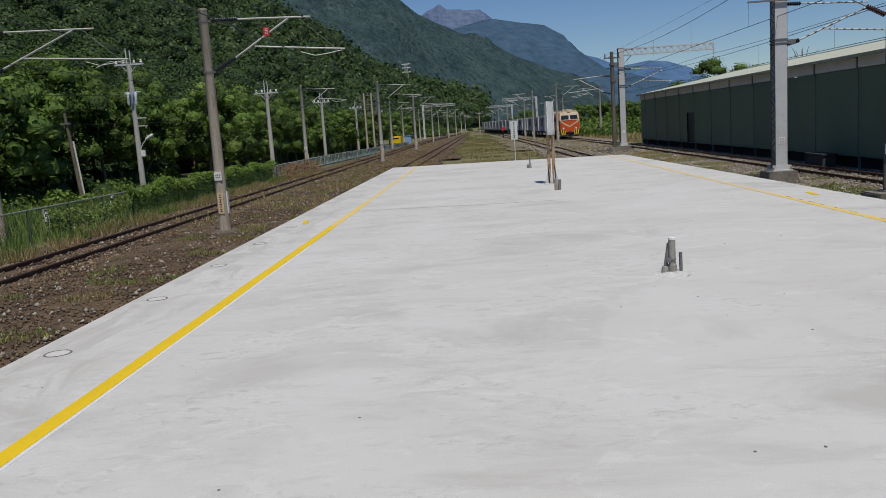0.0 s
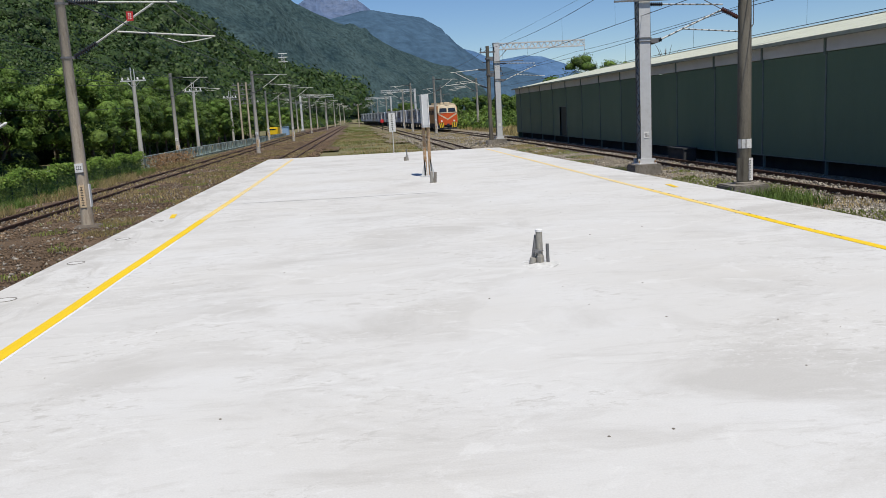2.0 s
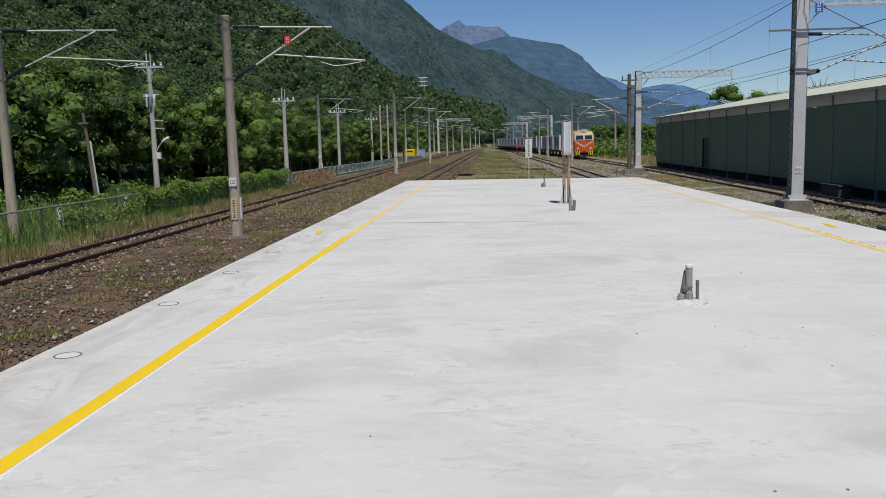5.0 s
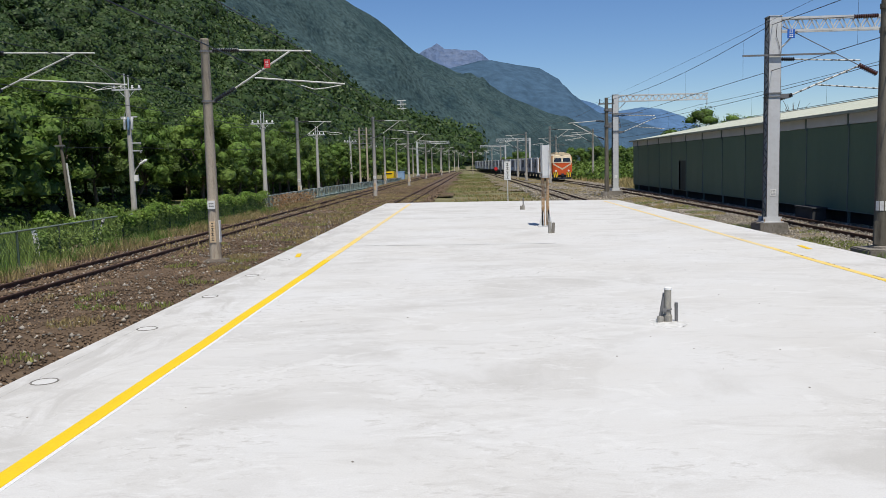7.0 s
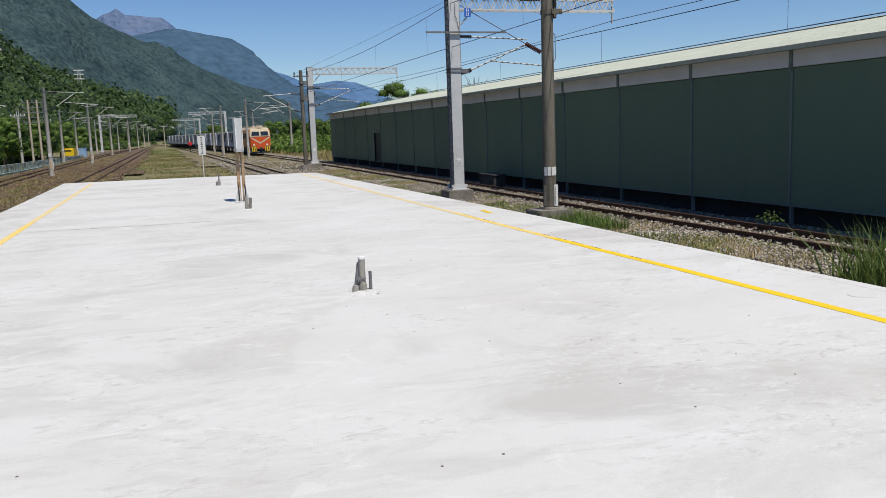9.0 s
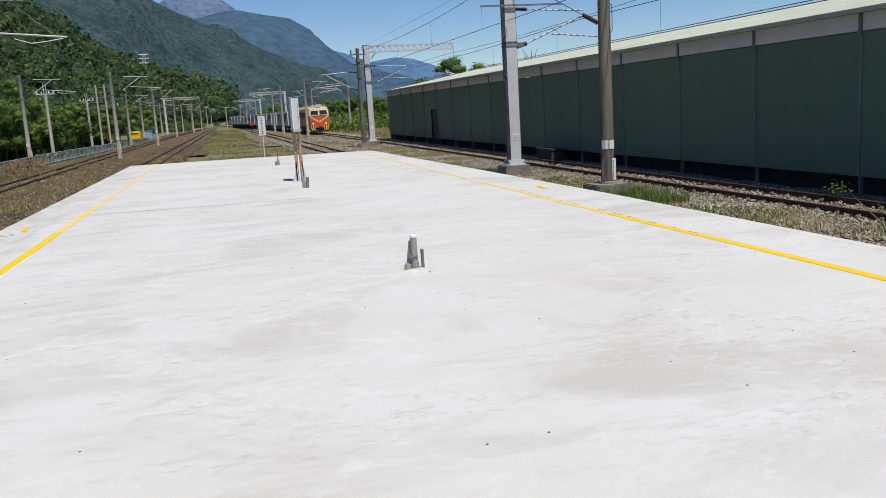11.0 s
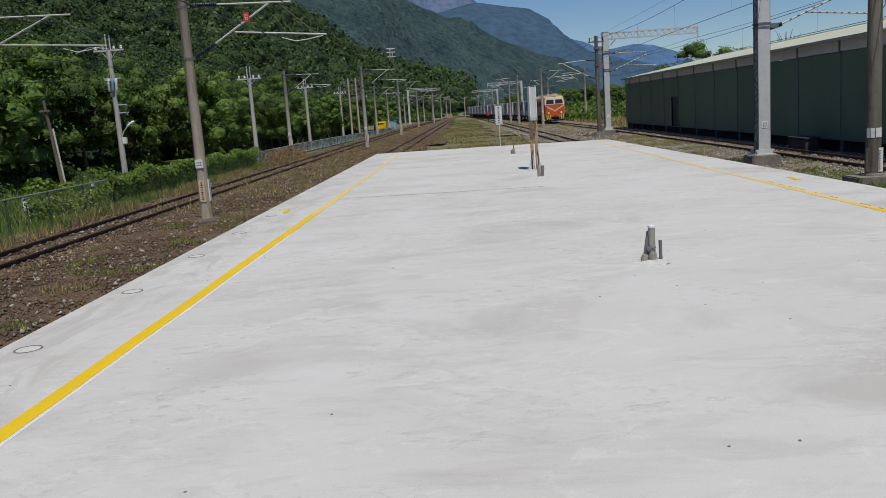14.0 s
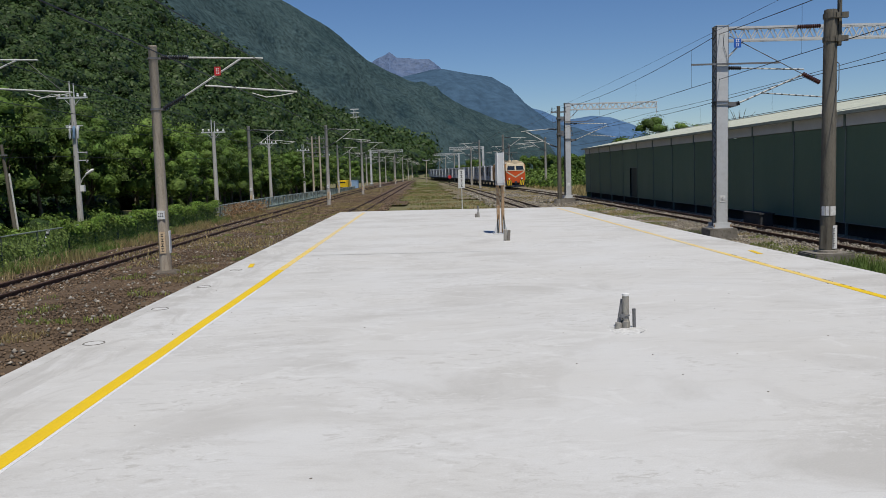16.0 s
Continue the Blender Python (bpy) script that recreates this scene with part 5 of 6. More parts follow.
def utility_pole(x, y, z0, h, label, transformer=False, lamp=False):
    t = thing("utility_pole", label, "utility pole", (x, y, z0), group="utility poles")
    part("shaft", Build().lathe((0, 0, 0), (0, 0, 1), [(0, 0.19), (h - 1.0, 0.13)], 14), M_UPOLE, t, smooth=True)
    part("pole_top", Build().tube((-0.12, 0, h - 1.4), (-0.12, 0, h), 0.04).tube((0.12, 0.02, h - 1.4), (0.12, 0.02, h - 0.1), 0.035), M_GALV, t)
    part("crossarm", Build().box(-0.95, -0.05, h - 1.05, 0.95, 0.05, h - 0.95), M_GALV, t)
    part("brace", Build().tube((-0.55, 0, h - 1.0), (0, 0, h - 1.6), 0.02, n=5).tube((0.55, 0, h - 1.0), (0, 0, h - 1.6), 0.02, n=5), M_GALV, t)
    for s in (-0.8, -0.35, 0.35, 0.8):
        part("insulator", Build().lathe((s, 0, h - 0.95), (0, 0, 1), [(0, 0.05), (0.06, 0.09), (0.12, 0.06), (0.18, 0.08), (0.22, 0.03)], 10), M_INSUL_W, t)
    if transformer:
        for k, tx in enumerate((-0.2, 0.04, 0.27)):
            tf = part("fuse_cutout", Build().lathe((tx, -0.24, h - 3.55), (0.06, 0, 1), [(0, 0.05), (0.08, 0.09), (0.5, 0.075), (0.62, 0.1), (0.82, 0.06)], 10), M_PALEBLUE if k == 1 else M_INSUL_W, t, "pale fuse cutout", True)
            part("lead", Build().tube((tx, -0.24, h - 2.75), (tx * 0.6, -0.05, h - 2.3), 0.015, n=5), M_GALV_D, tf)
        part("bracket", Build().box(-0.4, -0.24, h - 2.85, 0.4, -0.12, h - 2.78), M_GALV, t)
        for bx0, bx1, bz in ((-0.5, 0.55, 2.75), (0.1, 0.75, 4.9), (0.1, 0.7, 4.4)):
            part("bracket", Build().box(bx0, -0.05, h - bz, bx1, 0.05, h - bz + 0.065), M_GALV, t)
        for k in range(3):
            part("insulator", Build().lathe((0.65, 0, h - 5.6 + 0.55 * k), (0, 0, 1), [(0, 0.04), (0.06, 0.08), (0.14, 0.05), (0.2, 0.07)], 8), M_GALV_D, t)
        part("side_arm", Build().path([(0, 0, h - 0.9), (-1.2, 0, h - 0.75), (-2.1, 0, h - 1.05)], 0.025, 5), M_TUBE, t)
    if lamp:
        lp = part("lamp_arm", Build().path([(0.1, 0, 2.6), (0.3, 0, 3.0), (0.75, 0, 3.45)], 0.03, 6), M_TUBE, t)
        part("lamp_head", Build().lathe((0.5, 0, 3.25), (1, 0, 0.6), [(0, 0.04), (0.15, 0.09), (0.5, 0.1), (0.62, 0.03)], 10), M_INSUL_W, lp, "white street lamp head")
        part("meter_box", Build().box(0.15, -0.1, 2.2, 0.4, 0.1, 2.6), M_WHITE, t)
    return t


utility_pole(-21.75, 52, -1.2, 9.0, "grey concrete utility pole with fuse cutouts and street lamp", True, True)
up2 = utility_pole(-16.7, 66, -1.2, 7.4, "grey concrete utility pole with white insulators")
for x, y, h in ((-17.2, 92, 0), (-17.8, 122, 0), (-18.5, 155, 0)):
    copy_thing(up2, pose(x, y, -1.2, 0, 0, random.uniform(-8, 8)))
lean = thing("leaning_pole", "dark leaning service pole with a pale pipe strapped on", "utility pole", (-21.6, 43.5, -1.25))
part("shaft", Build().tube((0, 0, 0), (-0.42, 0, 4.9), 0.12, 0.08, 10), M_POLE_D, lean, "", True)
part("conduit", Build().tube((0.2, -0.1, 0), (-0.08, -0.1, 3.4), 0.05, n=6), M_TUBE, lean)
part("bracket", Build().box(-0.65, -0.15, 4.3, -0.1, -0.08, 4.38), M_GALV_D, lean)
gg = thing("guy_wire_guard", "black and white striped guy wire guard behind the fence", "guy guard", (-15.3, 32.6, -1.25))
part("tube", Build().tube((0, 0, 0), (0.35, 0, 1.0), 0.06, n=10), M_WHITE, gg)
for k in range(3):
    part("stripe", Build().tube((0.07 + 0.1 * k, 0, 0.2 + 0.2857 * k), (0.105 + 0.1 * k, 0, 0.3 + 0.2857 * k), 0.063, n=10), M_BLACK, gg)
sk = thing("white_stake", "short white painted concrete stake in the weeds", "stake", (-15.0, 27.6, -1.25))
part("stake", Build().box(-0.07, -0.05, 0, 0.07, 0.05, 0.95, pose(0, 0, 0, 0, -8, 0)), M_WHITE, sk, bevel=0.01)
lat = thing("lattice_switch_pole", "twin-leg switch mast with crossbars and insulators", "overhead mast", (-14.6, 112, -1.2))
part("leg", Build().tube((-0.5, 0, 0), (-0.5, 0, 8.0), 0.14, 0.11, 10), M_POLE, lat, "", True)
part("leg", Build().tube((0.5, 0, 0), (0.5, 0, 8.0), 0.14, 0.11, 10), M_POLE, lat, "", True)
for k in range(5):
    part("crossbar", Build().box(-1.3, -0.06, 5.2 + 0.6 * k, 1.3, 0.06, 5.3 + 0.6 * k), M_GALV_D, lat)
    for s in (-1.1, 0.0, 1.1):
        part("insulator", Build().lathe((s, 0, 5.3 + 0.6 * k), (0, 0, 1), [(0, 0.05), (0.1, 0.1), (0.25, 0.05)], 8), M_GALV_D, lat)
for z, y0 in ((4.9, 52), (6.9, 52), (3.2, 52)):
    line = [(-30 + (-21.75 + 30) * i / 10, 20 + (y0 - 20) * i / 10, z - 0.9 * (i / 10) * (1 - i / 10)) for i in range(11)]
    line += [(-21.75 + (-16.7 + 21.75) * i / 10, 52 + 14 * i / 10, z - (z - min(z, 5.2)) * i / 10 - 0.6 * (i / 10) * (1 - i / 10)) for i in range(1, 11)]
    solid("power_line", Build().path(line, 0.014, 5), M_WIRE, "dark sagging power line between utility poles", "cable", "power lines")

yb = thing("maintenance_truck", "yellow maintenance machine by the fence", "work vehicle", (-15.0, 152, -1.3))
part("body", Build().box(-0.95, -2, 0.5, 0.95, 2, 1.75), M_YELLOW, yb, "yellow body", bevel=0.06)
part("cab", Build().box(-0.85, -2.9, 0.5, 0.85, -2.05, 1.65), M_YELLOW, yb, bevel=0.06)
part("window", Build().box(-0.65, -2.93, 1.3, 0.65, -2.9, 1.5), M_GLASS, yb)
for y in (-1.5, 1.3):
    for x in (-0.75, 0.75):
        part("wheel", Build().lathe((x - 0.1, y, 0.4), (1, 0, 0), [(0, 0.4), (0.2, 0.4)], 14), M_BLACK, yb)
bt = thing("blue_tank", "pale blue covered crate beside the yellow machine", "crate", (-13.6, 160, -1.3))
part("body", Build().box(-0.7, -1, 0, 0.7, 1, 1.55), M_PALEBLUE, bt, bevel=0.08)
part("cover", Build().box(-0.75, -1.05, 1.552, 0.75, 1.05, 1.68), M_PALEBLUE, bt, bevel=0.05)
lp = thing("floodlight_mast", "grey floodlight mast with two lamps", "lamp", (0.6, 208, -1.2))
part("shaft", Build().tube((0, 0, 0), (0, 0, 5.8), 0.14, 0.1, 10), M_POLE, lp)
part("crossarm", Build().box(-0.9, -0.06, 5.5, 0.9, 0.06, 5.62), M_GALV, lp)
for s in (-0.8, 0.8):
    part("lamp_head", Build().box(s - 0.22, -0.2, 5.62, s + 0.22, 0.1, 6.0), M_GALV_D, lp, bevel=0.03)
sg = thing("signal_marker", "small red trackside marker on a post", "signal", (4.6, 150, -1.2))
part("post", Build().tube((0, 0, 0), (0, 0, 1.6), 0.06), M_BLACK, sg)
part("disc", Build().lathe((0, -0.05, 1.7), (0, -1, 0), [(0, 0.34), (0.04, 0.34), (0.06, 0.28)], 16), M_RED, sg, "red disc")


# ---- hills and mountains ----
def sheet_point(foot, crest, u, v, power):
    """A point of a hillside: u along it, v from its foot to its crest (1) and down behind."""
    k = u * (len(crest) - 1)
    i = min(int(k), len(crest) - 2)
    s = k - i
    s2 = s * s * (3 - 2 * s) * 0.5 + s * 0.5
    f = Vector(foot[i]).lerp(Vector(foot[i + 1]), s)
    c = Vector(crest[i]).lerp(Vector(crest[i + 1]), s2)
    p = f.lerp(c, v)
    p.z = f.z + (c.z - f.z) * (v ** power if v <= 1 else max(0, 1 - (v - 1) * 1.6))
    return p


def polar(az, el, d):
    a = radians(az)
    return (d * math.sin(a), d * math.cos(a), 1.6 + d * math.tan(radians(el)))


def relief(p, freq):
    """Gullies and spurs: about zero on the mean."""
    q = Vector((p.x * freq, p.y * freq, 1.7))
    return 0.6 * noise.fractal(q, 0.9, 2.0, 5) + 0.5 - 1.1 * abs(noise.noise(q * 0.8 + Vector((3, 1, 0))))


def crest_fade(v):
    return 0.12 + 0.88 * min(1, abs(1 - v) * 4)


def hillside(name, foot, crest, power, nu, nv, amp, freq, mat, label):
    v = []
    for j in range(nv + 1):
        vv = 1.35 * j / nv
        for i in range(nu + 1):
            p = sheet_point(foot, crest, i / nu, vv, power)
            fade = min(1, vv * 4)
            ridged = relief(p, freq)
            p.z += ridged * amp * fade * crest_fade(vv)
            v.append(tuple(p))
    w = nu + 1
    f = [(j * w + i, j * w + i + 1, (j + 1) * w + i + 1, (j + 1) * w + i) for j in range(nv) for i in range(nu)]
    return tagged(new(name, raw(name, np.array(v), np.array(f), mat, True)), label, kind="structure")


H1_CREST = [polar(*p) for p in ((-62, 17, 240), (-45, 16, 290), (-30, 14, 350), (-23, 12.6, 400), (-18.3, 10.9, 440), (-16.2, 8.9, 480), (-13.8, 7.9, 530),
                                 (-10.9, 6.4, 590), (-8.7, 4.6, 650), (-5.8, 2.7, 720), (-4.0, 2.2, 800), (-2.0, 1.2, 950), (0.5, 0.5, 1200))]
H1_FOOT = [(-55, -60, -1.5), (-52, -10, -1.5), (-50, 40, -1.5), (-48, 75, -1.5), (-46, 110, -1.5), (-44, 145, -1.5), (-42, 180, -1.5), (-40, 230, -1.5), (-38, 300, -1.5),
           (-34, 400, -1.5), (-30, 500, -1.5), (-18, 650, -1.5), (5, 900, -1.5)]
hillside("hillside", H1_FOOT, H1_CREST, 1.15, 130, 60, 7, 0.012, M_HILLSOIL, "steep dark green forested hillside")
R2_CREST = [polar(*p) for p in ((-22, 16, 1200), (-14, 13.4, 1450), (-9.2, 11.4, 1650), (-7.0, 10.0, 1750), (-5.5, 9.0, 1850), (-3.3, 7.4, 2000), (-1.0, 6.3, 2150), (1.3, 5.4, 2300), (4.0, 3.9, 2500), (6.0, 2.7, 2700), (8.3, 1.4, 2900), (10.5, 0.2, 3100))]
R2_FOOT = [(-300, 500, -3), (-220, 650, -3), (-160, 800, -3), (-120, 900, -3), (-90, 1000, -3), (-60, 1100, -3), (-20, 1200, -3), (40, 1350, -3), (120, 1600, -3), (210, 1900, -3), (330, 2300, -3), (500, 2900, -3)]
hillside("ridge_middle", R2_FOOT, R2_CREST, 1.05, 300, 130, 85, 0.0038, M_RIDGE_2, "distant forested mountain ridge, painted bluish for haze")
R3_CREST = [polar(*p) for p in ((-4, 6.0, 3300), (-1, 6.6, 3350), (0.8, 7.0, 3400), (1.6, 7.0, 3400), (3.3, 6.6, 3450), (4.9, 6.3, 3500), (6.2, 5.5, 3500), (6.8, 4.6, 3500), (8.3, 3.2, 3550), (9.8, 2.1, 3600), (11.0, 1.3, 3600), (13, 0.2, 3600))]
R3_FOOT = [(x, y * 0.75, -5) for x, y, z in R3_CREST]
hillside("ridge_far", R3_FOOT, R3_CREST, 1.0, 180, 50, 90, 0.0016, M_RIDGE_3, "far mountain ridge painted haze blue")
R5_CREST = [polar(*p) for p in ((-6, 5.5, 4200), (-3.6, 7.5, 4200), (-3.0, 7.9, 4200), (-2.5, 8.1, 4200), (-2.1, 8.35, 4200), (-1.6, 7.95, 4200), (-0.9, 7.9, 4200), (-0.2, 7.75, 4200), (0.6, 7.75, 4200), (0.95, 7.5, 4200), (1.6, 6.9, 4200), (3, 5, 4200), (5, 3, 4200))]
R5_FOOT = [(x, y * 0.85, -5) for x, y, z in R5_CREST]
hillside("peak_far", R5_FOOT, R5_CREST, 1.0, 140, 40, 60, 0.003, M_RIDGE_5, "far rocky peak painted pale for haze")
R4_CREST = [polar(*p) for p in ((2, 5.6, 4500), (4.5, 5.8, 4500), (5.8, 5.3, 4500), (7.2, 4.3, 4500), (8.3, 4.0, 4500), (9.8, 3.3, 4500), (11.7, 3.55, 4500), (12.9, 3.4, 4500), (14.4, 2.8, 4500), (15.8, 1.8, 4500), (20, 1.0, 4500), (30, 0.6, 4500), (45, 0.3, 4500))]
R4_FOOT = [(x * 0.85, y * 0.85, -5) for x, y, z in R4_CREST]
hillside("ridge_farthest", R4_FOOT, R4_CREST, 1.0, 200, 36, 60, 0.0016, M_RIDGE_4, "farthest mountains painted pale blue for haze")

# tree crowns over the near hillside
rng = np.random.default_rng(11)
cen, rad, far = [], [], []
while len(cen) < 15000:
    u, v = rng.uniform(0.06, 1.0), rng.uniform(0.0, 1.03) ** 0.85
    p = sheet_point(H1_FOOT, H1_CREST, u, v, 1.15)
    d = math.hypot(p.x, p.y)
    if rng.uniform() > min(1, (230 / d) ** 1.3):
        continue
    p.z += relief(p, 0.012) * 7 * min(1, v * 4) * crest_fade(v)
    r = rng.uniform(1.2, 1.2 + 2.2 * rng.random() + 0.3) * max(1, d / 210) * 1.15
    cen.append((p.x, p.y, p.z + r * rng.uniform(0.3, 1.3)))
    rad.append(r)
    far.append(d)
cen, rad, far = np.array(cen), np.array(rad), np.array(far)


def crown_leaves(c, r, k, lo, hi):
    """Small leaf sprays over the upper side of rounded crowns."""
    n_ = len(c)
    dirs = rng.normal(0, 1, (n_, k, 3))
    dirs[..., 2] = np.abs(dirs[..., 2]) * 1.1 - 0.25
    dirs[..., 1] -= 0.3
    dirs[..., 0] += 0.2
    dirs /= np.linalg.norm(dirs, axis=2, keepdims=True)
    lump = 0.84 + 0.26 * rng.random((n_, k, 1))
    pts = c[:, None] + dirs * r[:, None, None] * lump * np.array([1, 1, 0.9])
    size = (r[:, None] * rng.uniform(lo, hi, (n_, k))).reshape(-1)
    return leaf_quads(pts.reshape(-1, 3), dirs.reshape(-1, 3), size, rng, 0.7, 0.3)


near = far < 190
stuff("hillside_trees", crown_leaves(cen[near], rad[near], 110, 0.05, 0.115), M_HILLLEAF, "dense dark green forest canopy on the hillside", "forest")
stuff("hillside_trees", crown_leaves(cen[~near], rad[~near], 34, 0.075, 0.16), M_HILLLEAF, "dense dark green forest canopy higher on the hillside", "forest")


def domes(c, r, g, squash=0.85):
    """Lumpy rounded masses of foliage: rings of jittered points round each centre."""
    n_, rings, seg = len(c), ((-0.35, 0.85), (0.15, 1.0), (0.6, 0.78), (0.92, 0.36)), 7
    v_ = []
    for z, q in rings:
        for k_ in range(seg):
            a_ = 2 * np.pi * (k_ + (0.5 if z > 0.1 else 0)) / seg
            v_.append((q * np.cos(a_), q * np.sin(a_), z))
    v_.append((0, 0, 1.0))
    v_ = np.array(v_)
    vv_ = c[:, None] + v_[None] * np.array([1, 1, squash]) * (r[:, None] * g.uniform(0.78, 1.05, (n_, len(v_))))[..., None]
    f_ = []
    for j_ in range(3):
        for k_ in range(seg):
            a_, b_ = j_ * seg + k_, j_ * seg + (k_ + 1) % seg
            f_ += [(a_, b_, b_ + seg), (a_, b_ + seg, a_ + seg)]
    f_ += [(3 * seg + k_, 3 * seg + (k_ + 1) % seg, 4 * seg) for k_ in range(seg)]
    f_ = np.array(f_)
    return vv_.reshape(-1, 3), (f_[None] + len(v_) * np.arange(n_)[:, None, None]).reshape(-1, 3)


# Inner crown masses, painted dark for the shade between the leaves.
stuff("hillside_trees", domes(cen, rad * 0.74, rng), M_SHADEMASS, "rounded inner tree crowns on the hillside, inner shade put into their colour", "forest", True)

py = thing("power_pylon", "pale lattice power pylon on the wooded slope", "pylon", (-56, 690, 28))
b = Build()
for sx, sy in ((-1, -1), (1, -1), (1, 1), (-1, 1)):
    b.tube((sx * 2.5, sy * 2.5, 0), (sx * 0.9, sy * 0.9, 27), 0.12, n=4)
for k in range(8):
    z0, z1 = 27 * k / 8, 27 * (k + 1) / 8
    w0, w1 = 2.5 - 1.6 * k / 8, 2.5 - 1.6 * (k + 1) / 8
    b.tube((-w0, -w0, z0), (w1, -w1, z1), 0.07, n=4).tube((w0, -w0, z0), (-w1, -w1, z1), 0.07, n=4)
part("tower", b, M_GALV, py)
for z in (20.5, 24, 27):
    part("crossarm", Build().box(-3.6, -0.2, z - 0.3, 3.6, 0.2, z + 0.3), M_WHITE, py)


# ---- trees ----
def make_tree(seed, h, spread, leaves, mat, leaf, name="tree", label="broad-leaved tree with a dense green crown"):
    r = np.random.default_rng(seed)
    t = thing(name, label, "tree", group="trees along the railway")
    tr = Build()
    base = h * 0.30
    lean_x, lean_y = r.normal(0, 0.25, 2)
    pts_ = [(0, 0, -0.2), (lean_x * 0.3, lean_y * 0.3, base * 0.5), (lean_x, lean_y, base), (lean_x * 1.3, lean_y * 1.3, h * 0.75)]
    tr.path(pts_, [0.17, 0.13, 0.10, 0.04], 8)
    cl = []
    for i in range(40):
        a, e = r.uniform(0, 2 * math.pi), r.uniform(-0.62, 1.0)
        rr = spread * math.sqrt(max(0.05, 1 - max(e, 0) ** 2)) * r.uniform(0.45, 1.0) * (0.8 if e < 0 else 1)
        cl.append((lean_x + rr * math.cos(a), lean_y + rr * math.sin(a), base + h * 0.25 + e * h * 0.45))
    for c in cl[:9]:
        m = Vector(pts_[2]).lerp(Vector(c), 0.5) + Vector((0, 0, 0.3))
        tr.path([pts_[2], tuple(m), c], [0.07, 0.045, 0.015], 5)
    part("trunk", tr, M_BARK, t, "", True)
    cl = np.array(cl)
    per = leaves // len(cl)
    rad_ = r.uniform(0.55, 1.0, len(cl)) * spread * 0.42
    d = r.normal(0, 1, (len(cl), per, 3))
    d[..., 2] += 0.25
    d /= np.linalg.norm(d, axis=2, keepdims=True)
    p = cl[:, None] + d * rad_[:, None, None] * r.uniform(0.7, 1.12, (len(cl), per, 1)) * np.array([1, 1, 0.8])
    lv, lq = leaf_quads(p.reshape(-1, 3), d.reshape(-1, 3), r.uniform(0.6, 1.3, p.shape[0] * per) * leaf, r, 0.6)
    dv, df = domes(cl, rad_ * 0.74, r, 0.8)
    tri = np.concatenate([lq[:, [0, 1, 2]], lq[:, [0, 2, 3]]])
    vf = np.concatenate([lv, dv]), np.concatenate([tri, df + len(lv)])
    cr = new("crown", raw("crown", *vf, mat))
    cr.parent = t
    return t


protos = [make_tree(s, h, sp, 4200, mt, 0.105) for s, h, sp, mt in ((1, 7.2, 3.0, M_LEAF), (2, 7.8, 3.2, M_LEAF_B), (3, 6.4, 3.0, M_LEAF), (4, 8.2, 3.0, M_LEAF), (5, 6.8, 3.3, M_LEAF_B))]
far_protos = [make_tree(s, h, sp, 1700, mt, 0.17) for s, h, sp, mt in ((6, 7.4, 3.1, M_LEAF), (7, 6.9, 3.2, M_LEAF_B))]
spots = []
tries = 0
for i in range(38):
    y = 22 + 3.5 * i
    spots.append(((-25.4 if y < 62 else -21.3 + min(max(y - 75, 0) * 0.045, 3.2)) + random.uniform(-0.8, 0.8), y + random.uniform(-0.8, 0.8)))
while len(spots) < 128 and tries < 9000:
    tries += 1
    y = random.uniform(20, 175)
    x = (-20.5 if y > 62 else -24.5) - abs(random.gauss(0, 8)) if y > 40 else -26 - abs(random.gauss(0, 8))
    if y > 75:
        x += min((y - 75) * 0.045, 3.2)
    if all((x - a) ** 2 + (y - b_) ** 2 > 2.6 ** 2 for a, b_ in spots) and (x + 21.75) ** 2 + (y - 52) ** 2 > 9:
        spots.append((x, y))
for i in range(20):
    spots.append((random.uniform(20, 50), random.uniform(112, 215)))
for i in range(18):
    s = random.choice((-1, 1))
    spots.append((random.uniform(12, 30) * s - 6, random.uniform(235, 420)))

for i, (x, y) in enumerate(spots):
    k = random.uniform(0.75, 1.08) * (1.0 if x < 10 else 0.76)
    if y > 75 and x < 0:
        k *= 0.85
    m = Matrix.LocRotScale((x, y, -1.25), Euler((0, 0, random.uniform(0, 6.28))), (k, k, k * random.uniform(0.9, 1.1)))
    if i < len(protos):
        protos[i].matrix_world = m
    elif i == len(protos):
        far_protos[0].matrix_world = m
    elif i == len(protos) + 1:
        far_protos[1].matrix_world = m
    else:
        copy_thing(random.choice(protos if y < 95 and x < 0 else far_protos), m)


for pr, x, y, k in ((3, 29.3, 104, 0.96), (1, 33.6, 106, 0.97), (0, 27.2, 103, 0.80), (2, 31.3, 108, 0.93)):
    copy_thing((protos + far_protos)[pr], Matrix.LocRotScale((x, y, -1.25), Euler((0, 0, x)), (k * 1.1, k * 1.1, k)))


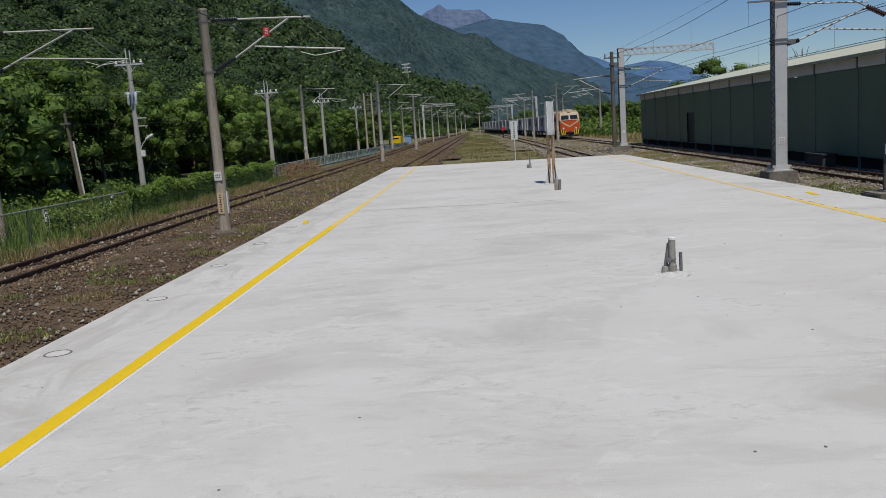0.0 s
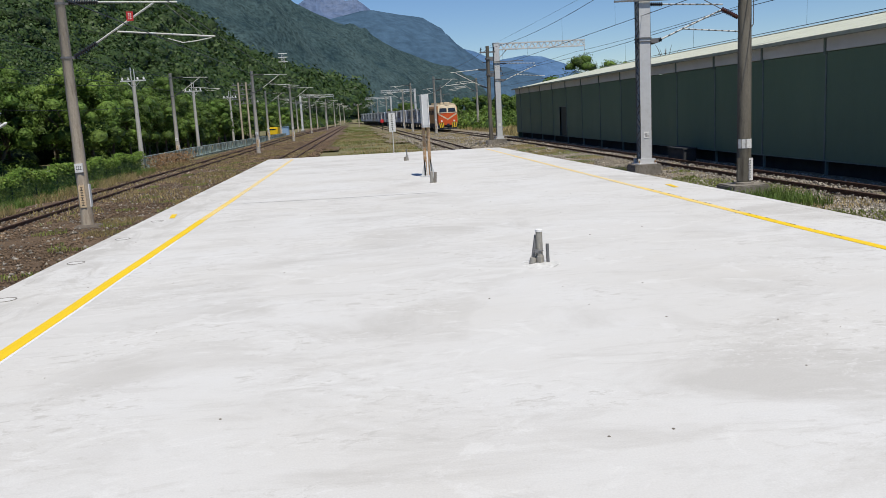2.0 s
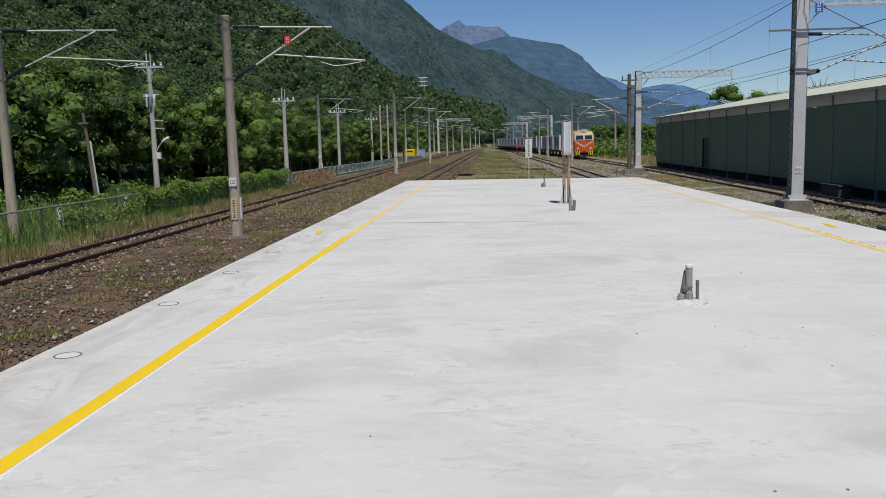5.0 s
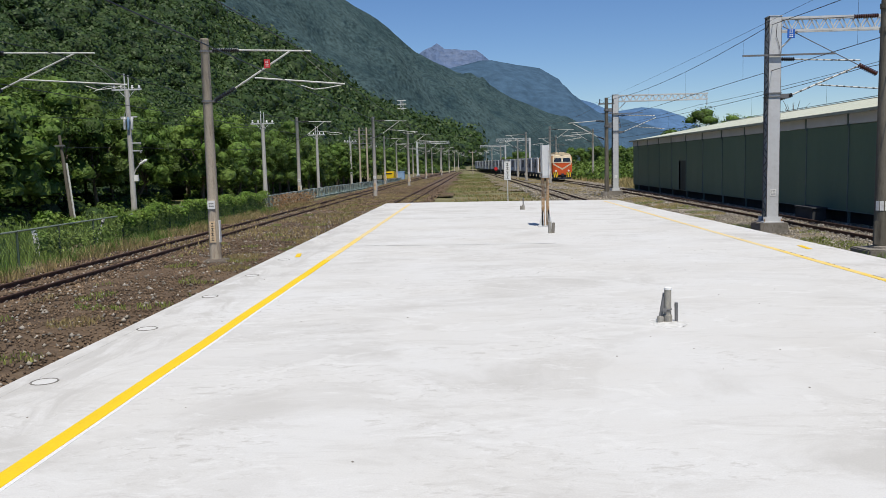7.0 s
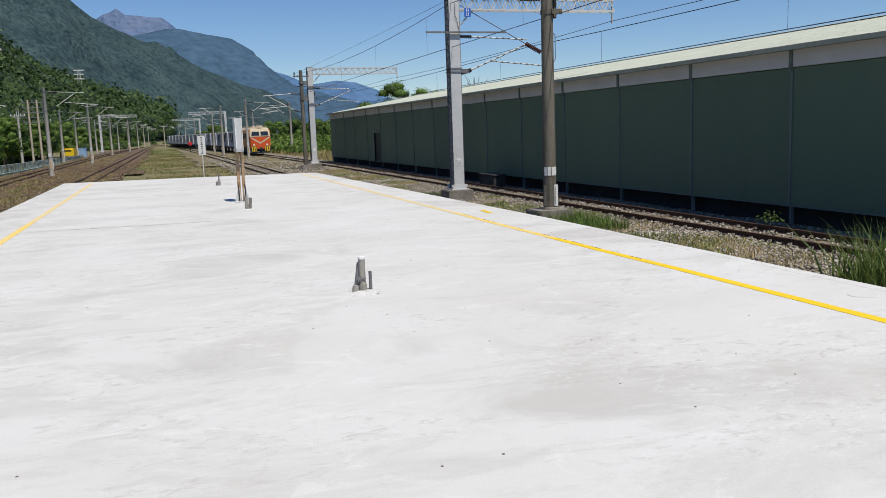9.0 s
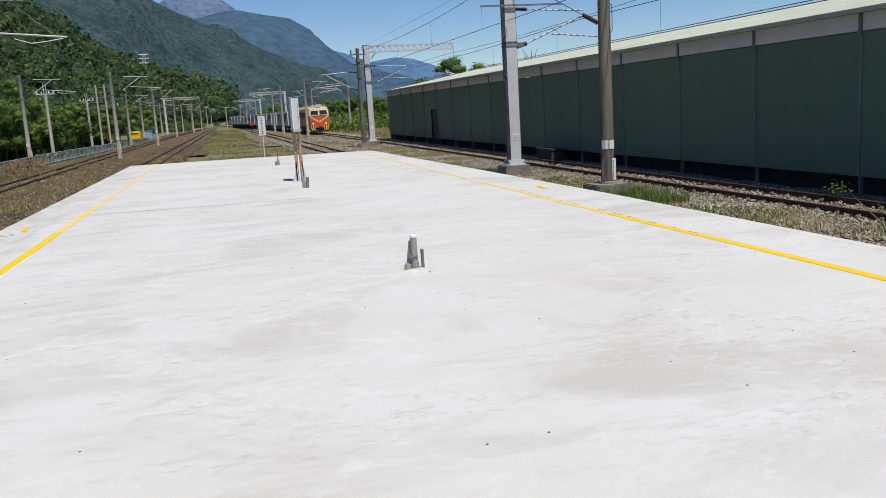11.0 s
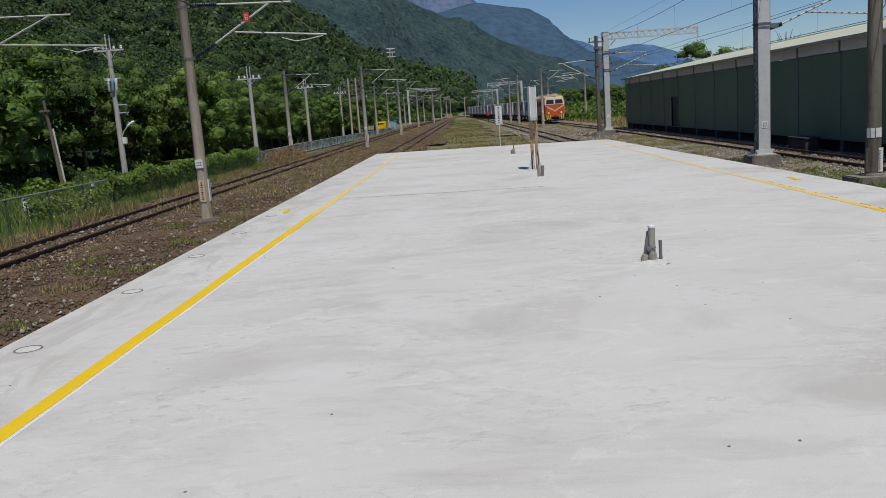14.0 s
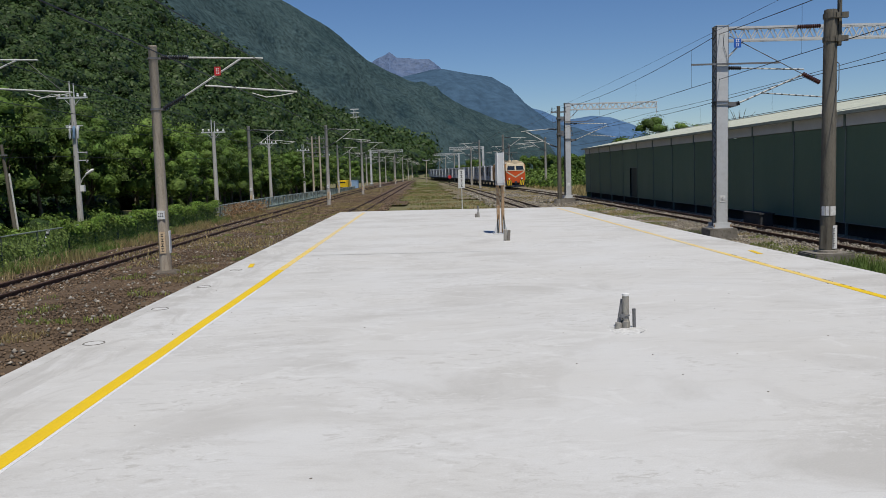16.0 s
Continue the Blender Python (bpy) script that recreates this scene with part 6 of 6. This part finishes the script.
def make_palm(x, y, h):
    t = thing("palm_tree", "slender betel palm rising among the trees", "palm", (x, y, -1.25), group="palms")
    part("trunk", Build().path([(0, 0, 0), (0.05, 0, h * 0.5), (0.1, 0, h)], [0.1, 0.075, 0.06], 8), M_BARK, t, "", True)
    r = np.random.default_rng(int(h * 100))
    cs, ns = [], []
    for i in range(11):
        a, up = 2 * math.pi * i / 11 + r.normal(0, 0.2), r.uniform(0.2, 1.2)
        for j in range(16):
            s = j / 15 * 1.9
            c = Vector((0.1 + s * math.cos(a), s * math.sin(a), h + up * s - 0.42 * s * s))
            for side in (-1, 1):
                cs.append((c.x - side * 0.16 * math.sin(a), c.y + side * 0.16 * math.cos(a), c.z - 0.08))
                ns.append((side * 0.3 * math.sin(a), -side * 0.3 * math.cos(a), 1))
    cr = new("fronds", raw("fronds", *leaf_quads(np.array(cs), np.array(ns), np.full(len(cs), 0.22), r, 0.22), M_LEAF))
    cr.parent = t


for x, y, h in ((-26.5, 46, 7.6), (-28.5, 50, 8.4), (-33, 49, 7.9), (-29.8, 58, 9.0)):
    make_palm(x, y, h)

# ---- undergrowth, grass and stones ----
rng = np.random.default_rng(21)


def scatter(n, x0, x1, y0, y1, z, gate=None, freq=0.5, seed=0.0):
    p = []
    while len(p) < n:
        x, y = rng.uniform(x0, x1), rng.uniform(y0, y1)
        if gate is None or noise.noise(Vector((x * freq, y * freq, seed))) > gate:
            p.append((x, y, z))
    return np.array(p)


def grass(name, p, h0, h1, w, mat, label, lean=0.35):
    return stuff(name, blades(p, rng.uniform(h0, h1, len(p)), w, rng, lean), mat, label, "grass")


grass("tall_grass", scatter(6000, -13.5, -12.6, 14, 56, -1.2, 0.0, 0.4, 2), 0.12, 0.4, 0.012, M_GRASS, "tall green weeds along the wire fence")
grass("tall_grass", scatter(14000, -20.5, -13.9, 16, 56, -1.25, -0.3, 0.3, 5), 0.3, 0.85, 0.02, M_GRASS, "tall green weeds behind the wire fence")
grass("dry_grass", scatter(7000, -13.2, -11.9, 12, 62, -1.15, 0.0, 0.5, 8), 0.12, 0.4, 0.010, M_DRY, "dry brown grass beside the track")
grass("low_weeds", scatter(8000, -9.6, -5.8, 10, 70, BED_Z, 0.28, 0.35, 3), 0.03, 0.13, 0.010, M_DRY, "sparse dry weeds in the ballast")
grass("low_weeds", scatter(3000, -9.6, -6.2, 10, 60, -1.11, 0.35, 0.9, 33), 0.03, 0.10, 0.010, M_LOWGRASS, "sparse green weeds in the ballast")
grass("meadow_grass", scatter(15000, -3.2, 6.6, 36, 150, -1.24, -0.1, 0.2, 4), 0.05, 0.20, 0.02, M_DRY, "yellowed rough grass between the tracks")
grass("meadow_grass", scatter(10000, -3.0, 6.5, 36, 220, -1.24, 0.05, 0.16, 14), 0.05, 0.22, 0.025, M_LOWGRASS, "rough green grass between the tracks")
grass("dry_grass", scatter(8000, -12.4, -5.9, 62, 170, -1.18, 0.0, 0.3, 12), 0.04, 0.18, 0.03, M_DRY, "dry yellow grass along the far tracks")
grass("dry_grass", scatter(6000, 7.5, 12.0, 60, 140, -1.18, 0.0, 0.3, 19), 0.04, 0.2, 0.03, M_DRY, "dry yellow grass along the far tracks")
grass("verge_grass", scatter(22000, 8.9, 12.4, 8, 60, BED_Z, 0.08, 0.38, 6), 0.02, 0.09, 0.012, M_LOWGRASS, "low green grass on the ballast verge")
grass("verge_grass", scatter(7000, 8.9, 12.3, 8, 60, -1.12, 0.15, 0.4, 16), 0.03, 0.12, 0.010, M_DRY, "low dry grass on the ballast verge")
grass("verge_grass", scatter(5000, 8.9, 12.3, 8, 30, -1.12, 0.12, 0.35, 26), 0.03, 0.09, 0.012, M_LOWGRASS, "bright low weeds on the ballast verge")
grass("dry_grass", scatter(9000, -12.4, -3.6, 26, 75, -1.13, 0.0, 0.35, 41), 0.04, 0.16, 0.018, M_DRY, "dry yellow grass between the sleepers")
grass("tall_grass", scatter(1500, 9.1, 10.9, 7.3, 9.5, -1.12, None), 0.45, 1.25, 0.012, M_GRASS, "tall green reed clump beside the platform", 0.4)
grass("tall_grass", scatter(1500, 8.6, 11.6, 4.2, 7.8, -1.12, None), 0.45, 1.3, 0.012, M_GRASS, "tall green reed clump beside the platform", 0.4)
grass("tall_grass", scatter(1800, 9.6, 11.2, 18.2, 21.0, -1.12, None), 0.10, 0.40, 0.009, M_GRASS, "grass tuft around the mast foot")
grass("embankment_grass", scatter(12000, 15.5, 40, 80, 130, -1.24, -0.3, 0.2, 4), 0.2, 0.6, 0.04, M_DRY, "rough pale grass near the bushes")



def vines(n, y0, y1, z0, z1, spread, seed):
    r = np.random.default_rng(seed)
    c = np.stack([fence_x(0) + r.normal(0.03, spread, n), r.uniform(y0, y1, n), z0 + (z1 - z0) * r.random(n) ** 0.6], 1)
    c[:, 2] += 0.12 * np.sin(c[:, 1] * 1.3) + 0.08 * np.sin(c[:, 1] * 3.1)
    d = np.tile([0.8, -0.3, 0.6], (n, 1))
    return leaf_quads(c, d, r.uniform(0.025, 0.06, n), r, 0.75)


stuff("fence_vine", vines(15000, 31, 54, -0.40, 0.06, 0.13, 1), M_VINE, "bright green vine heaped over the fence top", "vine")
stuff("fence_vine", vines(7000, 25, 54, -1.1, -0.3, 0.08, 2), M_GRASS, "green creeper hanging through the fence", "vine")
bg = np.random.default_rng(23)
bc = np.stack([bg.uniform(-13.5, -12.5, 2600), bg.uniform(53.5, 66, 2600), -1.15 + 0.95 * bg.random(2600) ** 1.4], 1)
bc[:, 2] -= np.clip((bc[:, 1] - 58) * 0.06, 0, 0.6) * bg.random(2600)
stuff("dead_bramble", leaf_quads(bc, np.tile([0.5, -0.5, 0.6], (2600, 1)), bg.uniform(0.04, 0.09, 2600), bg, 0.5, 0.7), M_BRIAR, "dead brown bramble heaped at the end of the vine fence", "bramble")
ug = np.random.default_rng(17)
uc = np.stack([-22.5 - np.abs(ug.normal(0, 3.5, 260)), ug.uniform(22, 150, 260), np.full(260, -1.1)], 1)
uc[:80] = np.stack([ug.uniform(-31, -24.5, 80), ug.uniform(22, 64, 80), np.full(80, -0.9)], 1)
uc[:, 0] += np.clip((uc[:, 1] - 75) * 0.045, 0, 3.2)
# Undergrowth masses whose dark colour stands in for shade under the trees.
stuff("undergrowth", domes(uc, np.where(np.arange(260) < 80, 1.7, 1.0) * ug.uniform(0.4, 0.85, 260), ug), M_SHADEMASS, "undergrowth beneath the trees, the shade there put into its dark colour", "undergrowth")
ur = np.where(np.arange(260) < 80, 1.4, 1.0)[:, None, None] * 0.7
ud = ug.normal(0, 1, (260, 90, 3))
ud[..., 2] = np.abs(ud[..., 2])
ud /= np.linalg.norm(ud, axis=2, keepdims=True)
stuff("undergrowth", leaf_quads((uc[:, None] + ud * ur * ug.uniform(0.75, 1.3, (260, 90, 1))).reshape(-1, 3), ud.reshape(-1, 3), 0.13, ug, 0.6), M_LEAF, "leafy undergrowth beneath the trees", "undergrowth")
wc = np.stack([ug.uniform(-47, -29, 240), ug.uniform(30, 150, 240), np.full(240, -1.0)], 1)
# Filler bushes between the trunks, dark colour in place of the wood's shade.
stuff("undergrowth", domes(wc, ug.uniform(1.2, 2.6, 240), ug), M_SHADEMASS, "added bushes deep in the wood, painted dark for shade", "undergrowth")
bv = np.random.default_rng(9)
bush_p, bush_d = [], []
for cx_, cy_, rr in ((-19.5, 37, 0.8), (-17.8, 36, 0.55), (-22, 35, 1.0), (-18.7, 47, 0.5)):
    d = bv.normal(0, 1, (700, 3))
    d[:, 2] = np.abs(d[:, 2])
    d /= np.linalg.norm(d, axis=1, keepdims=True)
    bush_p.append(np.array([cx_, cy_, -0.9]) + d * rr * bv.uniform(0.5, 1.1, (700, 1)))
    bush_d.append(d)
stuff("shrubs", leaf_quads(np.concatenate(bush_p), np.concatenate(bush_d), 0.1, bv, 0.6), M_VINE, "bright green shrubs behind the fence", "shrub")
sh = thing("seedling", "small green sapling growing in the track", "plant", (13.75, 16.1, -1.15))
part("stem", Build().path([(0, 0, 0), (0.02, 0, 0.3), (0.0, 0.02, 0.5)], [0.012, 0.009, 0.004], 5), M_BARK, sh)
d = bv.normal(0, 1, (70, 3))
d[:, 2] = np.abs(d[:, 2]) * 0.6
d /= np.linalg.norm(d, axis=1, keepdims=True)
lf = new("leaves", raw("leaves", *leaf_quads(d * bv.uniform(0.08, 0.32, (70, 1)) + np.array([0, 0, 0.26]), d * 0.4 + np.array([0, 0, 1.0]), 0.05, bv, 0.45), M_LEAF_B))
lf.parent = sh
tw = thing("bare_shrub", "leafless twiggy treetop behind the warehouse", "tree", (30.6, 79.4, -1.25))
b = Build().tube((0, 0, 0), (0, 0, 6), 0.15, 0.07)
for i in range(26):
    a, z = random.uniform(0, 6.28), random.uniform(4.5, 6)
    e = (math.cos(a) * random.uniform(0.4, 1.2), math.sin(a) * random.uniform(0.4, 1.2), z + random.uniform(0.6, 2.2))
    b.path([(0, 0, z), e, (e[0] * 1.3, e[1] * 1.3, e[2] + 0.4)], [0.05, 0.025, 0.01], 4)
part("branches", b, M_BARK, tw)

stuff("ballast_stones", stones(19000, -9.8, -5.0, 6, 46, BED_Z + 0.02, 0.033, rng), M_STONE_L, "rusty brown ballast stones", "ballast")
stuff("ballast_stones", stones(9000, -12.4, -9.4, 12, 50, BED_Z + 0.02, 0.05, rng), M_STONE_L, "brown ballast stones between the rails", "ballast")
stuff("pale_stones", stones(1900, -12.6, -5.8, 9, 52, BED_Z + 0.03, 0.05, rng), M_STONE_R, "scattered pale grey stones", "ballast")
stuff("ballast_stones", stones(5000, 4.8, 15.0, 46, 105, BED_Z + 0.02, 0.085, rng), M_STONE_R, "grey and buff ballast stones", "ballast")
stuff("ballast_stones", stones(6000, -12.4, -2.8, 46, 105, BED_Z + 0.02, 0.08, rng), M_STONE_L, "rusty brown ballast stones", "ballast")
stuff("ballast_stones", stones(13000, 8.6, 15.0, 5, 46, BED_Z + 0.02, 0.048, rng), M_STONE_R, "grey and buff ballast stones", "ballast")

stuff("ballast_stones", stones(4500, 9.0, 12.3, 8, 19, BED_Z + 0.02, 0.04, rng), M_STONE_R, "small grey and buff stones on the verge", "ballast")
gb = np.random.default_rng(31)
gc = np.stack([gb.uniform(17, 46, 150), gb.uniform(112, 140, 150), np.full(150, -1.2)], 1)
gr = gb.uniform(1.0, 2.6, 150)
# Cores of the same bushes, in a darker leaf colour for inner shade.
stuff("shrubs", domes(gc, gr * 0.85, gb), M_HILLLEAF, "inner bush masses behind the warehouse yard, darker colour standing in for shade", "shrub")
gd = gb.normal(0, 1, (150, 220, 3))
gd[..., 2] = np.abs(gd[..., 2])
gd /= np.linalg.norm(gd, axis=2, keepdims=True)
stuff("shrubs", leaf_quads((gc[:, None] + gd * gr[:, None, None] * gb.uniform(0.7, 1.25, (150, 220, 1))).reshape(-1, 3), gd.reshape(-1, 3), 0.22, gb, 0.6), M_LEAF_B, "sunlit bushes behind the warehouse yard", "shrub")
# low bushes where the tracks run out of sight
far_c = np.stack([gb.uniform(-44, 26, 230), gb.uniform(250, 430, 230), np.full(230, -1.3)], 1)
far_c = far_c[(np.abs(far_c[:, 0] + 3) > 7) | (far_c[:, 1] > 425)]
far_r = gb.uniform(1.2, 3.4, len(far_c))
# Bush cores in the painted shade tone, under brighter leaves.
stuff("shrubs", domes(far_c, far_r * 0.8, gb), M_SHADEMASS, "inner masses of the low bushes along the far tracks, shade put into their colour", "shrub")
fd = gb.normal(0, 1, (len(far_c), 90, 3))
fd[..., 2] = np.abs(fd[..., 2])
fd /= np.linalg.norm(fd, axis=2, keepdims=True)
stuff("shrubs", leaf_quads((far_c[:, None] + fd * far_r[:, None, None] * gb.uniform(0.7, 1.15, (len(far_c), 90, 1))).reshape(-1, 3), fd.reshape(-1, 3), 0.3, gb, 0.6), M_LEAF, "sunlit low bushes along the far tracks", "shrub")
